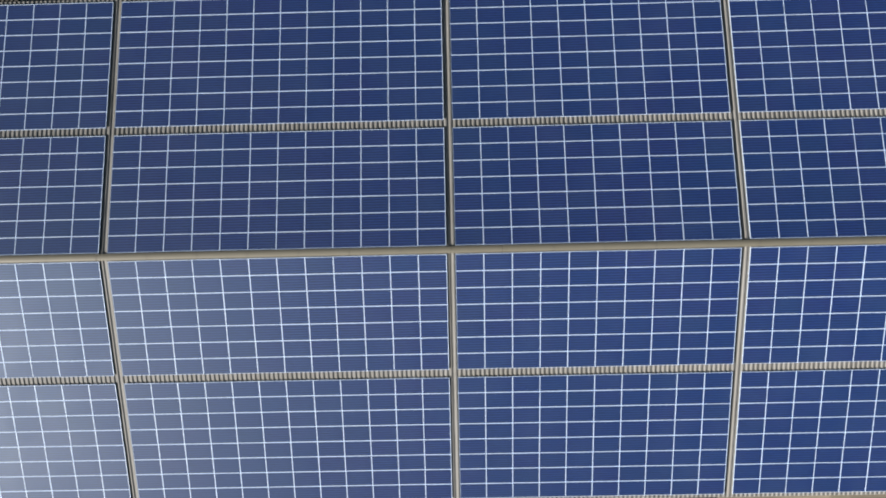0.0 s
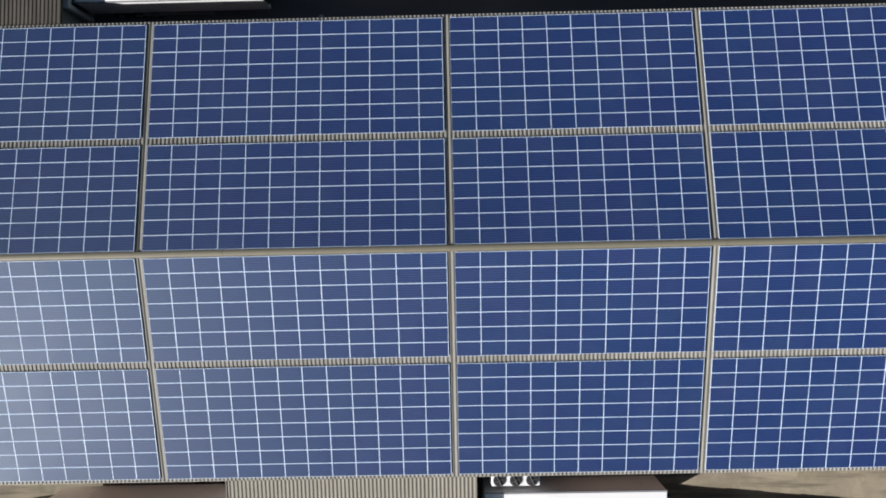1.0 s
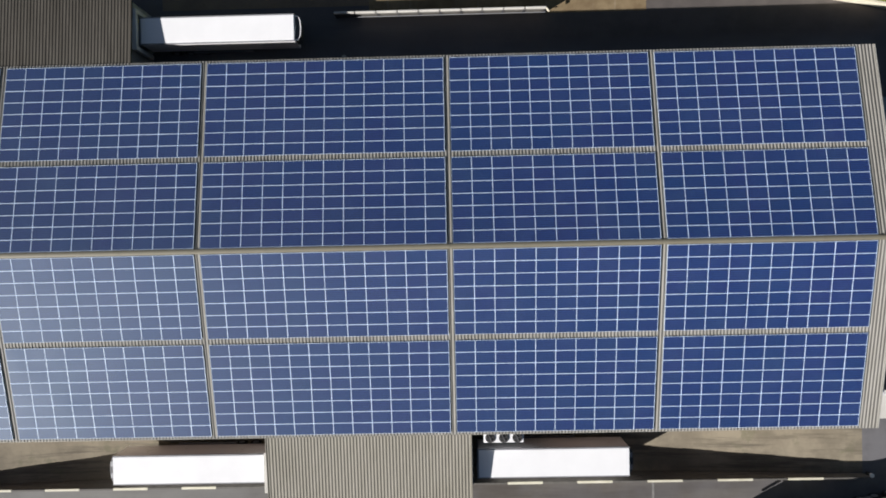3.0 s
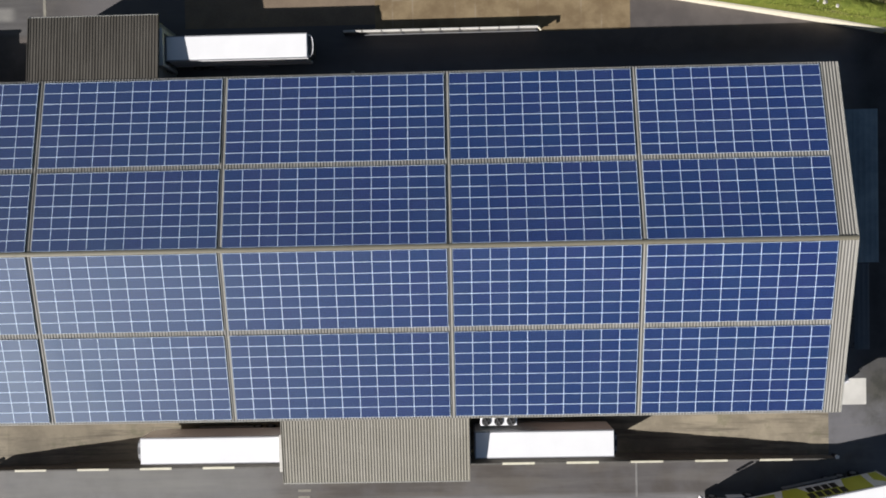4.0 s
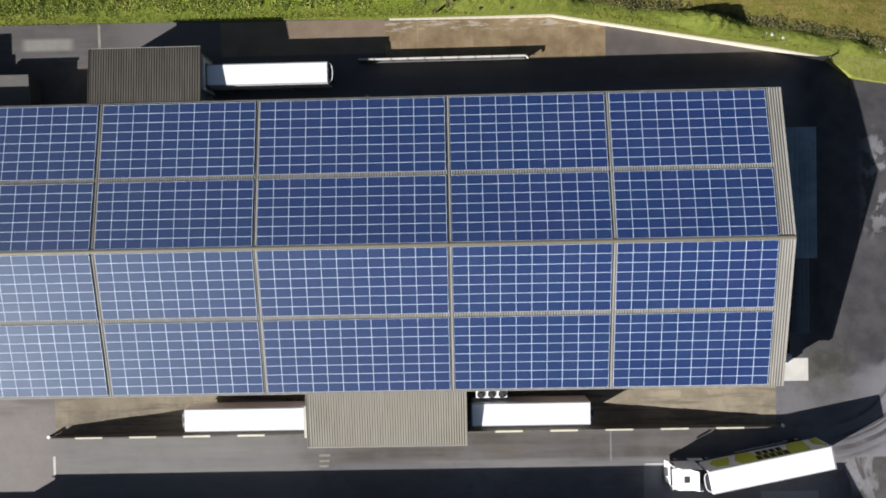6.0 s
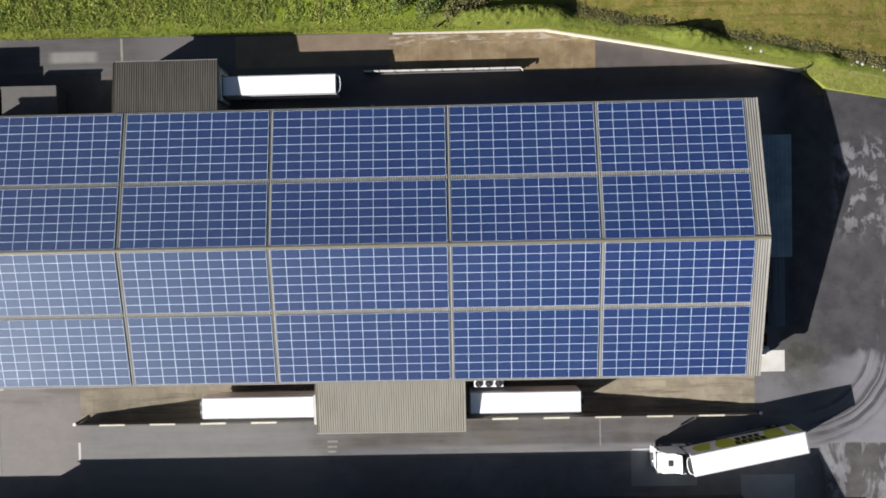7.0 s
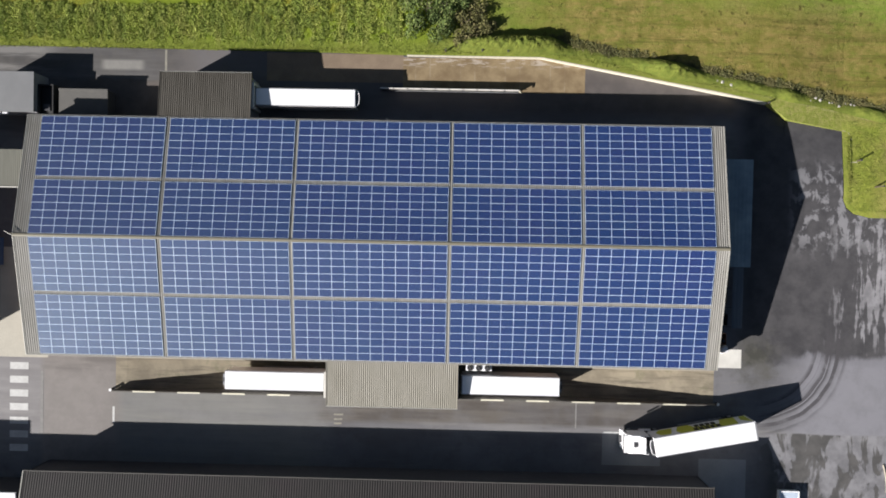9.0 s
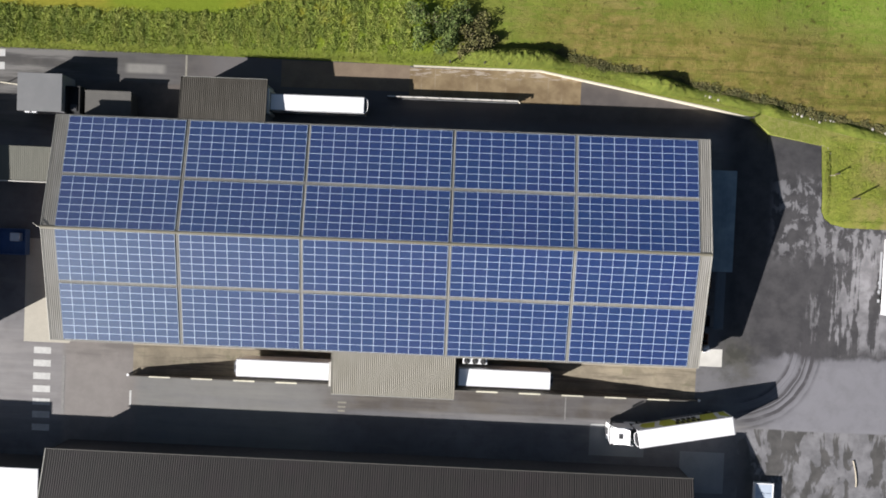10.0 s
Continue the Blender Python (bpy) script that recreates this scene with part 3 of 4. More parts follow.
kerb = thing("kerb", pose(0, 0, 0), "row of pale weathered kerb stones along grass", "kerb", kind="structure")
kerb_run([(-6.43, 25.8), (12.11, 25.66), (36.66, 21.18), (42.77, 19.94)], "kerb", wide=0.20, parent=kerb)
kerb = thing("kerb", pose(0, 0, 0), "pale kerb stones round the corner of a lawn", "kerb", kind="structure")
kerb_run([(53.3, 16.6), (54.3, 16.3), (54.75, 15.5), (54.3, 12.1)], "kerb", wide=0.10, rise=0.04, parent=kerb, material=CONCRETE)
kerb_run([(54.3, 12.1), (55.4, 12.2)], "kerb", wide=0.14, rise=0.08, parent=kerb)

# concrete laid on the yard
def panel(name, x0, x1, y0, y1, material, label, lift=0.006):
    bm = bmesh.new()
    cuts = [y0] + [y for y in LINES if y0 < y < y1] + [y1]
    for a, b in zip(cuts, cuts[1:]):
        sheet_quads(bm, [((x0, a, fall(a) + lift), (x1, a, fall(a) + lift), (x1, b, fall(b) + lift), (x0, b, fall(b) + lift))])
    return slab(name, bm, material, label, "pavement")


panel("pavement_north", -6.93, 18.2, 20.91, 25.55, STAINED, "brown stained concrete strip below the kerb")
panel("pavement_north_west", -25.88, -6.92, 22, 25.91, BROWN, "dark brown worn strip beside the grass", 0.004)
panel("pavement_south_west", -46.09, -16.17, -16.81, -15.3, RAMP, "narrow stained concrete strip beside the wall")
panel("pavement_south_east", 1.56, 36.66, -16.81, -15.3, RAMP, "narrow stained concrete strip beside the east wall")
panel("pavement_pad", 37.08, 40.33, -16.37, -13.8, PALE, "small clean pale concrete pad")
panel("pavement_west", -62.5, -55.62, -17.1, -1.79, PASSAGE, "pale concrete passage between the buildings", 0.008)
panel("pavement_shade", 21.59, 29.61, -30.18, -25.67, GREY, "lighter grey concrete patch in the yard")
panel("pavement_corner", 34.9, 41.4, -35.04, -28.97, GREY, "smooth grey concrete patch beside the building")

# loading pits: ramps between retaining walls
def pit(x0, x1, dock, deep=-1.3):
    far = x0 if dock == x1 else x1
    s = 1 if far > dock else -1
    line = [(dock, deep), (dock + s * 14.4, deep), (far - s * 1.5, -0.02), (far, 0.0)]
    bm = bmesh.new()
    for (a, za), (b, zb) in zip(line, line[1:]):
        q = [(a, -21.2, za), (b, -21.2, zb), (b, -16.86, zb), (a, -16.86, za)]
        bm.faces.new([bm.verts.new(p) for p in (q if s > 0 else q[::-1])])
    slab("ramp", bm, RAMP_FLOOR, "stained concrete ramp down to a loading dock", "ramp")
    bm = bmesh.new()
    box(bm, min(x0, x1), max(x0, x1), -16.86, -16.66, -1.6, 0.12)
    box(bm, dock - 0.1 * s, dock, -21.2, -16.86, -1.6, 0.0) if s < 0 else box(bm, dock - 0.1, dock, -21.2, -16.86, -1.6, 0.0)
    slab("retaining_wall", bm, CONCRETE, "low concrete retaining wall of the loading pit", "wall")
    wall = thing("barrier_wall", pose((x0 + x1) / 2, -21.32, 0), "concrete barrier wall with cream painted dashes beside the ramp", "barrier", "walls of the loading pits", kind="structure")
    lo, hi = min(far + s * 0.0, dock), max(far, dock)
    mid = (x0 + x1) / 2
    part("wall_body", boxed(lo - mid, hi - mid, -0.09, 0.09, -1.6, 1.0, bevel=0.03), BARRIER, wall)
    x = 4.69 if s > 0 else -43.21
    while x + 3.1 < hi:
        if x > lo:
            part("painted_dash", boxed(x - mid, x + 3.12 - mid, -0.10, 0.10, 0.9, 1.012, bevel=0.01), CREAM, wall, "cream painted coping dash")
        x += 6.2
    post = thing("bollard", pose(far + s * 0.4, -21.25, 0), "dark steel bollard with a white cap at the ramp end", "bollard", "bollards")
    part("post", rod(bmesh.new(), (0, 0, 0), (0, 0, 0.6), 0.16, 10), STEEL, post)
    part("cap", rod(bmesh.new(), (0, 0, 0.6), (0, 0, 0.72), 0.2, 10), WHITE, post, "white cap")


pit(-46.09, -16.07, -16.07)
pit(1.46, 36.66, 1.46)

# north barrier: a pale rail on posts
rail = thing("guard_rail", pose(-0.49, 21.0, -0.8), "pale weathered guard rail on short posts beside the yard", "guard rail")
for i in range(10):
    part("beam", boxed(-9.46 + i * 1.9, -7.62 + i * 1.9, -0.085, 0.085, 0.98, 1.28, bevel=0.04), PALE, rail)
    part("joint_plate", boxed(-9.62 + i * 1.9, -9.46 + i * 1.9, -0.07, 0.07, 1.0, 1.2), STEEL, rail, "dark joint plate")
part("lower_rail", boxed(-7.5, 9.5, -0.25, -0.205, 0.58, 0.64), SILVER, rail)
part("lower_panel", boxed(-9.5, 9.5, -0.05, 0.05, 0.0, 0.95), BARRIER, rail)
for i in range(11):
    part("post", boxed(-9.4 + i * 1.87, -9.2 + i * 1.87, -0.09, 0.09, 0, 1.0), STEEL, rail)
part("end_curve", rod(bmesh.new(), (9.5, 0, 1.12), (9.78, -0.28, 0.95), 0.10, 8), KERB, rail)

# road paint
def stripe(x0, x1, y0, y1, material=PAINT, name="road_marking", label="worn white road marking"):
    bm = boxed(x0, x1, y0, y1, fall(y0) + 0.002, fall(y0) + 0.012)
    return slab(name, bm, material, label, "road marking")


for i in range(7):
    y = -17.84 - i * 1.915
    stripe(-60.95, -58.37, y - 0.97, y, label="white zebra crossing bar")
stripe(-46.5, -46.2, -25.99, -23.71)
stripe(-56.62, -56.23, -27.7, -18.98, FADED, label="faded pale road line")
stripe(21.77, 29.59, -25.72, -25.57)
stripe(17.8, 17.99, -25.2, -21.58, FADED, label="faded cream line across the dock road")
stripe(-15.55, -14.28, -24.21, -23.96, WORN)
stripe(-15.55, -14.39, -24.86, -24.61, WORN)
stripe(-15.56, -14.48, -25.45, -25.2, WORN)
stripe(-40.11, -39.82, 22.55, 26.07, WORN)
stripe(-69.65, -67, 24.95, 25.99)
stripe(-69.69, -67.04, 23.02, 24.08)

# ---- main warehouse ----
TAN = 0.1695
TILT = math.atan(TAN)
COS, SIN = math.cos(TILT), math.sin(TILT)
RIDGE, EAVE = 6.60, 15.93
WEST, EAST = -56.0, 35.4
ware = thing("warehouse", pose(0, 0, 0), "long low warehouse with shallow beige fibre cement roof", "warehouse")
for s in (-1, 1):
    part("roof_slope", ribbed(WEST, EAST, [(s * EAVE, RIDGE - EAVE * TAN), (s * 7.5, RIDGE - 7.5 * TAN), (s * 0.05, RIDGE - 0.05 * TAN)]), ROOF, ware)
    # rolled ridge capping in lengths
    n = 31
    w = (EAST - WEST) / n
    line = [(s * 0.0, RIDGE + 0.135), (s * 0.07, RIDGE + 0.13), (s * 0.19, RIDGE + 0.085), (s * 0.205, RIDGE + 0.02)]
    cap = bmesh.new()
    for a, b in zip(line, line[1:]):
        q = [(-w / 2 + 0.01, *a), (w / 2 - 0.01, *a), (w / 2 - 0.01, *b), (-w / 2 + 0.01, *b)]
        cap.faces.new([cap.verts.new(p) for p in (q if s < 0 else q[::-1])])
    bmesh.ops.recalc_face_normals(cap, faces=cap.faces[:])
    data = mesh_of("ridge_tile", cap, CAP)
    for i in range(n):
        ob = new("ridge_tile", data)
        ob.parent = ware
        ob.location = (WEST + (i + 0.5) * w, 0, 0.006 * (i % 2))
    # half-round gutter
    arc = [(s * (EAVE - 0.06 + 0.11 * math.cos(math.pi * k / 8)), RIDGE - EAVE * TAN - 0.06 - 0.10 * math.sin(math.pi * k / 8)) for k in range(9)]
    arc += [(s * (EAVE - 0.06 + 0.085 * math.cos(math.pi * k / 8)), RIDGE - EAVE * TAN - 0.06 - 0.08 * math.sin(math.pi * k / 8)) for k in range(8, -1, -1)]
    part("gutter", prism(bmesh.new(), arc, WEST, EAST, "x"), FLASH, ware, "grey half-round gutter")
    part("wall", boxed(WEST + 0.35, EAST - 0.35, min(s * 15.3, s * 15.5), max(s * 15.3, s * 15.5), -1.0, RIDGE - 15.4 * TAN - 0.08), BRICK, ware)
for x, d in ((WEST, 1), (EAST, -1)):
    out = [(-15.25, -1.0), (15.25, -1.0), (15.25, RIDGE - 15.25 * TAN - 0.1), (0, RIDGE - 0.1), (-15.25, RIDGE - 15.25 * TAN - 0.1)]
    part("gable_wall", prism(bmesh.new(), out, min(x + d * 0.35, x + d * 0.6), max(x + d * 0.35, x + d * 0.6), "x"), BRICK, ware)
    for s in (-1, 1):
        v = [(s * 0.1, RIDGE + 0.07), (s * EAVE, RIDGE - EAVE * TAN + 0.07), (s * EAVE, RIDGE - EAVE * TAN - 0.2), (s * 0.1, RIDGE - 0.2)]
        part("barge_board", prism(bmesh.new(), v, min(x - 0.02 * d, x + 0.05 * d), max(x - 0.02 * d, x + 0.05 * d), "x"), FLASH, ware, "grey metal verge trim")
part("aerial", rod(rod(bmesh.new(), (WEST - 0.3, 0.2, 5.6), (WEST - 0.3, 0.2, 7.1), 0.05), (WEST - 0.8, 0.5, 7.0), (WEST + 0.2, -0.1, 7.0), 0.04), FLASH, ware, "grey aerial mast")

# small vent at the north eave
vent = thing("vent_pipe", pose(-8.6, 16.12, 3.0), "small round grey vent cowl at the eave", "vent")
part("pipe", rod(bmesh.new(), (0, 0, -0.4), (0, 0, 0.35), 0.09, 10), FLASH, vent)
part("cowl", rod(bmesh.new(), (0, 0, 0.35), (0, 0, 0.5), 0.2, 12), FLASH, vent)
vent = thing("vent_pipe", pose(8.92, 16.02, 3.1), "small pale vent cowl at the eave", "vent")
part("pipe", rod(bmesh.new(), (0, 0, -0.4), (0, 0, 0.25), 0.08, 10), FLASH, vent)
part("cowl", boxed(-0.3, 0.3, -0.12, 0.12, 0.2, 0.34, bevel=0.03), FLASH, vent)

# ---- outhouses with loading docks ----
def dock_house(x0, x1, s, low, material, label, rib=0.042):
    house = thing("dock_house", pose(0, 0, 0), label, "loading dock", "dock houses")
    y1, base = 21.95, low
    za, zb = 3.85, 3.35
    part("roof", ribbed(x0, x1, [(s * 15.7, za + 0.02), (s * y1, zb)], height=rib), material, house)
    for x, d in ((x0, 1), (x1, -1)):
        side = [(s * 15.5, base), (s * (y1 - 0.4), base), (s * (y1 - 0.4), zb + 0.02), (s * 15.5, za - 0.08)]
        part("side_wall", prism(bmesh.new(), side, min(x + 0.3 * d, x + 0.5 * d), max(x + 0.3 * d, x + 0.5 * d), "x"), WALL, house)
        trim = [(s * 15.8, za + 0.07), (s * y1, zb + 0.07), (s * y1, zb - 0.15), (s * 15.8, za - 0.15)]
        part("verge_trim", prism(bmesh.new(), trim, min(x - 0.02 * d, x + 0.04 * d), max(x - 0.02 * d, x + 0.04 * d), "x"), material, house)
    part("front_wall", boxed(x0 + 0.5, x1 - 0.5, min(s * (y1 - 0.6), s * (y1 - 0.4)), max(s * (y1 - 0.6), s * (y1 - 0.4)), base, zb + 0.0), WALL, house)
    part("gutter", boxed(x0, x1, min(s * y1, s * (y1 + 0.12)), max(s * y1, s * (y1 + 0.12)), zb - 0.14, zb - 0.02, bevel=0.03), FLASH, house)
    return house


south_dock = dock_house(-16.02, 1.46, -1, -1.2, DOCK_SHEET, "beige corrugated roofed loading dock house on the south side", 0.034)
north_dock = dock_house(-38.8, -26.59, 1, -1.0, OLD_SHEET, "weathered corrugated roofed loading dock house on the north side", 0.028)


def shelter(house, x, d, y, z, material):
    """The padded frame round a dock door."""
    bm = boxed(min(x, x + d * 0.42), max(x, x + d * 0.42), y - 1.75, y - 1.4, z, z + 3.1, bevel=0.03)
    box(bm, min(x, x + d * 0.42), max(x, x + d * 0.42), y + 1.4, y + 1.75, z, z + 3.1)
    box(bm, min(x, x + d * 0.42), max(x, x + d * 0.42), y - 1.4, y + 1.4, z + 2.75, z + 3.1)
    part("dock_shelter", bm, material, house, "padded dock door surround")


shelter(south_dock, -16.0, -1, -19.25, 0.0, PALE)
shelter(south_dock, 1.16, 1, -18.86, 0.0, SILVER)
shelter(north_dock, -26.72, 1, 19.04, 0.2, PALE)

# ---- vehicles ----
def wheel(parent, x, y, r=0.5, wide=0.35):
    s = 1 if y > 0 else -1
    w = part("wheel", rod(bmesh.new(), (x, y - wide / 2, r), (x, y + wide / 2, r), r, 20), BLACK, parent)
    part("rim", rod(bmesh.new(), (x, y + s * wide * 0.45, r), (x, y + s * (wide * 0.5 + 0.02), r), r * 0.55, 14), SILVER, w, "grey steel rim")
    return w


def trailer_parts(v, length=13.6, cooler=True, wide=2.55, tall=4.0, deep=0.57):
    """A box trailer; its front looks along +x, its rear is at x = 0."""
    h = wide / 2
    part("box_body", boxed(0.05, length, -h, h, 1.15, tall - 0.06, bevel=0.04), WHITE, v)
    part("roof_panel", boxed(0.1, length - 0.04, -h + 0.05, h - 0.05, tall - 0.06, tall, bevel=0.02), WHITE, v, "clean white roof skin")
    for y in (-h, h):
        part("top_rail", boxed(0, length, y - 0.04, y + 0.04, tall - 0.14, tall - 0.02), SILVER, v)
        part("side_guard", boxed(3.6, 9.0, y - 0.03, y + 0.03, 0.5, 0.9), SILVER, v)
        part("landing_leg", boxed(length - 2.9, length - 2.75, y * 0.6 - 0.07, y * 0.6 + 0.07, 0, 1.15), STEEL, v)
        part("chassis_rail", boxed(0.2, length - 0.4, y * 0.4 - 0.07, y * 0.4 + 0.07, 0.85, 1.15), STEEL, v)
        for x in (1.9, 3.2, 4.5):
            wheel(v, x, y * 0.84)
    part("rear_frame", box(box(box(bmesh.new(), -0.04, 0.08, -h, -h + 0.12, 0.9, tall), -0.04, 0.08, h - 0.12, h, 0.9, tall), -0.04, 0.08, -h + 0.12, h - 0.12, tall - 0.16, tall), SILVER, v)
    if cooler:
        out = [(length + deep * a, b) for a, b in ((0, -1.05), (0.53, -0.98), (0.88, -0.65), (1.0, 0.0), (0.88, 0.65), (0.53, 0.98), (0, 1.05))]
        unit = part("cooling_unit", prism(bmesh.new(), out, 1.9, tall - 0.25, "z"), STEEL, v, "dark front cooling unit")
        if deep > 0.5:
            rim = bmesh.new()
            for a, b in zip(out, out[1:]):
                rod(rim, (*a, tall - 0.24), (*b, tall - 0.24), 0.045, 6)
            part("unit_rim", rim, WHITE, unit, "white rim")
        else:
            for y in (-0.55, 0.5):
                part("unit_lid", boxed(length + 0.04, length + deep * 0.8, y - 0.22, y + 0.22, tall - 0.25, tall - 0.2, bevel=0.02), SILVER, unit, "grey lid plate")


TRAILER = "white box trailer backed against a loading dock"
t1 = thing("box_trailer", pose(-16.47, -19.02, -1.35, 0, 0, 180), TRAILER, "trailer", "docked trailers")
trailer_parts(t1, 13.4, wide=2.48, deep=0.36)
t2 = thing("box_trailer", pose(2, -18.92, -1.35), TRAILER, "trailer", "docked trailers")
trailer_parts(t2, 13.1, wide=2.48, deep=0.36)
t3 = thing("box_trailer", pose(-26.37, 19.06, -0.8), "white box trailer with front cooling unit at the dock", "trailer", "docked trailers")
trailer_parts(t3, 13.4, cooler=True, wide=2.25, tall=3.4, deep=0.51)

lorry = thing("articulated_lorry", pose(40.74, -23.72, 0.01, 0, 0, 191.1), "white articulated lorry with lime green side lettering", "lorry")
trailer_parts(lorry, 13.4, cooler=True)
side = bmesh.new()
prism(side, [(0.25, 1.3), (1.0, 1.3), (1.3, 2.6), (0.25, 3.8)], -1.30, -1.277, "y")
prism(side, [(1.7, 1.3), (3.6, 1.3), (4.6, 3.8), (2.1, 3.8)], -1.30, -1.277, "y")
prism(side, [(7.9, 1.3), (9.3, 1.3), (10.0, 2.8), (9.6, 3.8), (7.0, 3.8)], -1.30, -1.277, "y")
prism(side, [(10.2, 1.6), (12.0, 1.5), (12.6, 2.3), (12.2, 3.3), (10.9, 3.5)], -1.30, -1.277, "y")
prism(side, [(4.4, 2.6), (7.4, 2.6), (7.1, 3.8), (4.8, 3.8)], -1.297, -1.277, "y")
part("side_graphic", side, LIME, lorry, "lime green graphic")
words = bmesh.new()
for i in range(5):
    prism(words, [(4.2 + i * 0.74, 2.75), (4.78 + i * 0.74, 2.75), (4.88 + i * 0.74, 3.7), (4.3 + i * 0.74, 3.7)], -1.312, -1.302, "y")
for i in range(4):
    prism(words, [(4.5 + i * 0.74, 1.7), (5.08 + i * 0.74, 1.7), (5.18 + i * 0.74, 2.6), (4.6 + i * 0.74, 2.6)], -1.312, -1.302, "y")
part("lettering", words, INK, lorry, "rows of black bars")
cab0 = 14.6
tractor = part("tractor_chassis", boxed(11.2, 17.3, -0.45, 0.45, 0.7, 1.05), STEEL, lorry)
BEND = pose(12.4, 0, 0, 0, 0, -10) @ pose(-12.4, 0, 0)
tractor.matrix_local = BEND
part("fifth_wheel", rod(bmesh.new(), (12.4, 0, 1.05), (12.4, 0, 1.15), 0.5, 14), STEEL, lorry)
cab = part("cab", prism(bmesh.new(), [(cab0, 0.95), (cab0 + 2.35, 0.95), (cab0 + 2.45, 1.9), (cab0 + 2.15, 3.05), (cab0 + 1.75, 3.3), (cab0, 3.35)], -1.22, 1.22, "y"), WHITE, lorry)
cab.matrix_local = BEND
bmesh_cab = bmesh.new()
bmesh_cab.from_mesh(cab.data)
bmesh.ops.bevel(bmesh_cab, geom=bmesh_cab.edges[:], offset=0.07, segments=2, affect="EDGES")
bmesh_cab.to_mesh(cab.data)
bmesh_cab.free()
part("windscreen", prism(bmesh.new(), [(cab0 + 2.42, 1.98), (cab0 + 2.455, 1.98), (cab0 + 2.20, 2.95), (cab0 + 2.165, 2.95)], -1.08, 1.08, "y"), DARK_GLASS, cab, "dark windscreen")
part("sun_visor", boxed(cab0 + 2.15, cab0 + 2.6, -1.15, 1.15, 2.98, 3.06, bevel=0.02), WHITE, cab)
part("roof_hatch", boxed(cab0 + 0.85, cab0 + 1.4, -0.32, 0.32, 3.3, 3.4, bevel=0.02), STEEL, cab, "dark roof hatch")
part("roof_deflector", prism(bmesh.new(), [(cab0 + 0.05, 3.3), (cab0 + 0.7, 3.33), (cab0 + 0.1, 3.95), (cab0 - 0.02, 3.95)], -1.05, 1.05, "y"), WHITE, cab)
part("bumper", boxed(cab0 + 2.2, cab0 + 2.55, -1.24, 1.24, 0.35, 0.95, bevel=0.05), WHITE, cab)
for y in (-1, 1):
    part("mirror", boxed(cab0 + 2.2, cab0 + 2.45, y * 1.42 - 0.1, y * 1.42 + 0.1, 1.9, 2.7, bevel=0.03), STEEL, cab)
    part("side_skirt", boxed(cab0 - 1.6, cab0, y * 1.2 - 0.04, y * 1.2 + 0.04, 0.35, 1.0), WHITE, lorry).matrix_local = BEND
    part("side_deflector", boxed(cab0 - 0.55, cab0, y * 1.18 - 0.03, y * 1.18 + 0.03, 1.0, 3.6), WHITE, cab)
    wheel(lorry, cab0 + 1.35, y * 1.05, 0.5).matrix_local = BEND
    wheel(lorry, cab0 - 2.2, y * 0.95, 0.5, 0.6).matrix_local = BEND

t4 = thing("box_trailer", pose(63.3, -7.62, 0.0, 0, 0, 90), "white box trailer parked on the east road", "trailer")
trailer_parts(t4, 10.8, cooler=True)

# condenser with three fans between eave and trailer
unit = thing("condenser_unit", pose(4.22, -16.39, 0.0), "white wall condenser with three black fans", "air conditioner")
part("casing", boxed(-1.7, 1.7, -0.42, 0.42, 2.6, 3.5, bevel=0.04), WHITE, unit)
part("support_frame", boxed(-1.6, 1.6, -0.35, 0.35, 0.12, 2.6), STEEL, unit)
for x in (-1.15, 0, 1.15):
    fan = part("fan_ring", rod(bmesh.new(), (x, 0, 3.5), (x, 0, 3.56), 0.42, 20), BLACK, unit, "black fan grille")
    for k in range(4):
        a = k * math.pi / 2 + 0.4
        part("fan_blade", rod(bmesh.new(), (x, 0, 3.575), (x + 0.36 * math.cos(a), 0.36 * math.sin(a), 3.575), 0.05, 5), STEEL, fan)
    part("fan_hub", rod(bmesh.new(), (x, 0, 3.56), (x, 0, 3.6), 0.1, 10), STEEL, fan)

# ---- east lean-to and store ----
annex = thing("lean_to", pose(0, 0, 0), "blue-grey sheet roofed lean-to against the east gable", "shed")
part("roof", ribbed(35.05, 40.2, [(-2.4, 2.1), (11.95, 2.1)], 0.5, 0.012), BLUE_SHEET, annex)
part("front_wall", boxed(39.85, 39.95, -2.3, 11.85, -0.5, 2.08), WALL, annex)
part("side_wall", boxed(35.05, 39.85, 11.75, 11.85, -0.5, 2.08), WALL, annex)
part("side_wall", boxed(35.05, 39.85, -2.3, -2.2, -0.05, 2.08), WALL, annex)
canopy = thing("store_canopy", pose(0, 0, 0), "dark steel store canopy with blue sheeting beside the gable", "canopy")
part("sheet", ribbed(37.95, 39.35, [(-10.6, 2.0), (-2.5, 2.0)], 0.5, 0.02), STEEL_SHEET, canopy)
for y in (-10.4, -7.8, -5.2, -2.7):
    part("post", boxed(39.15, 39.3, y - 0.07, y + 0.07, 0, 2.0), STEEL, canopy)
    part("beam", boxed(35.05, 39.3, y - 0.06, y + 0.06, 1.8, 1.98), STEEL, canopy)
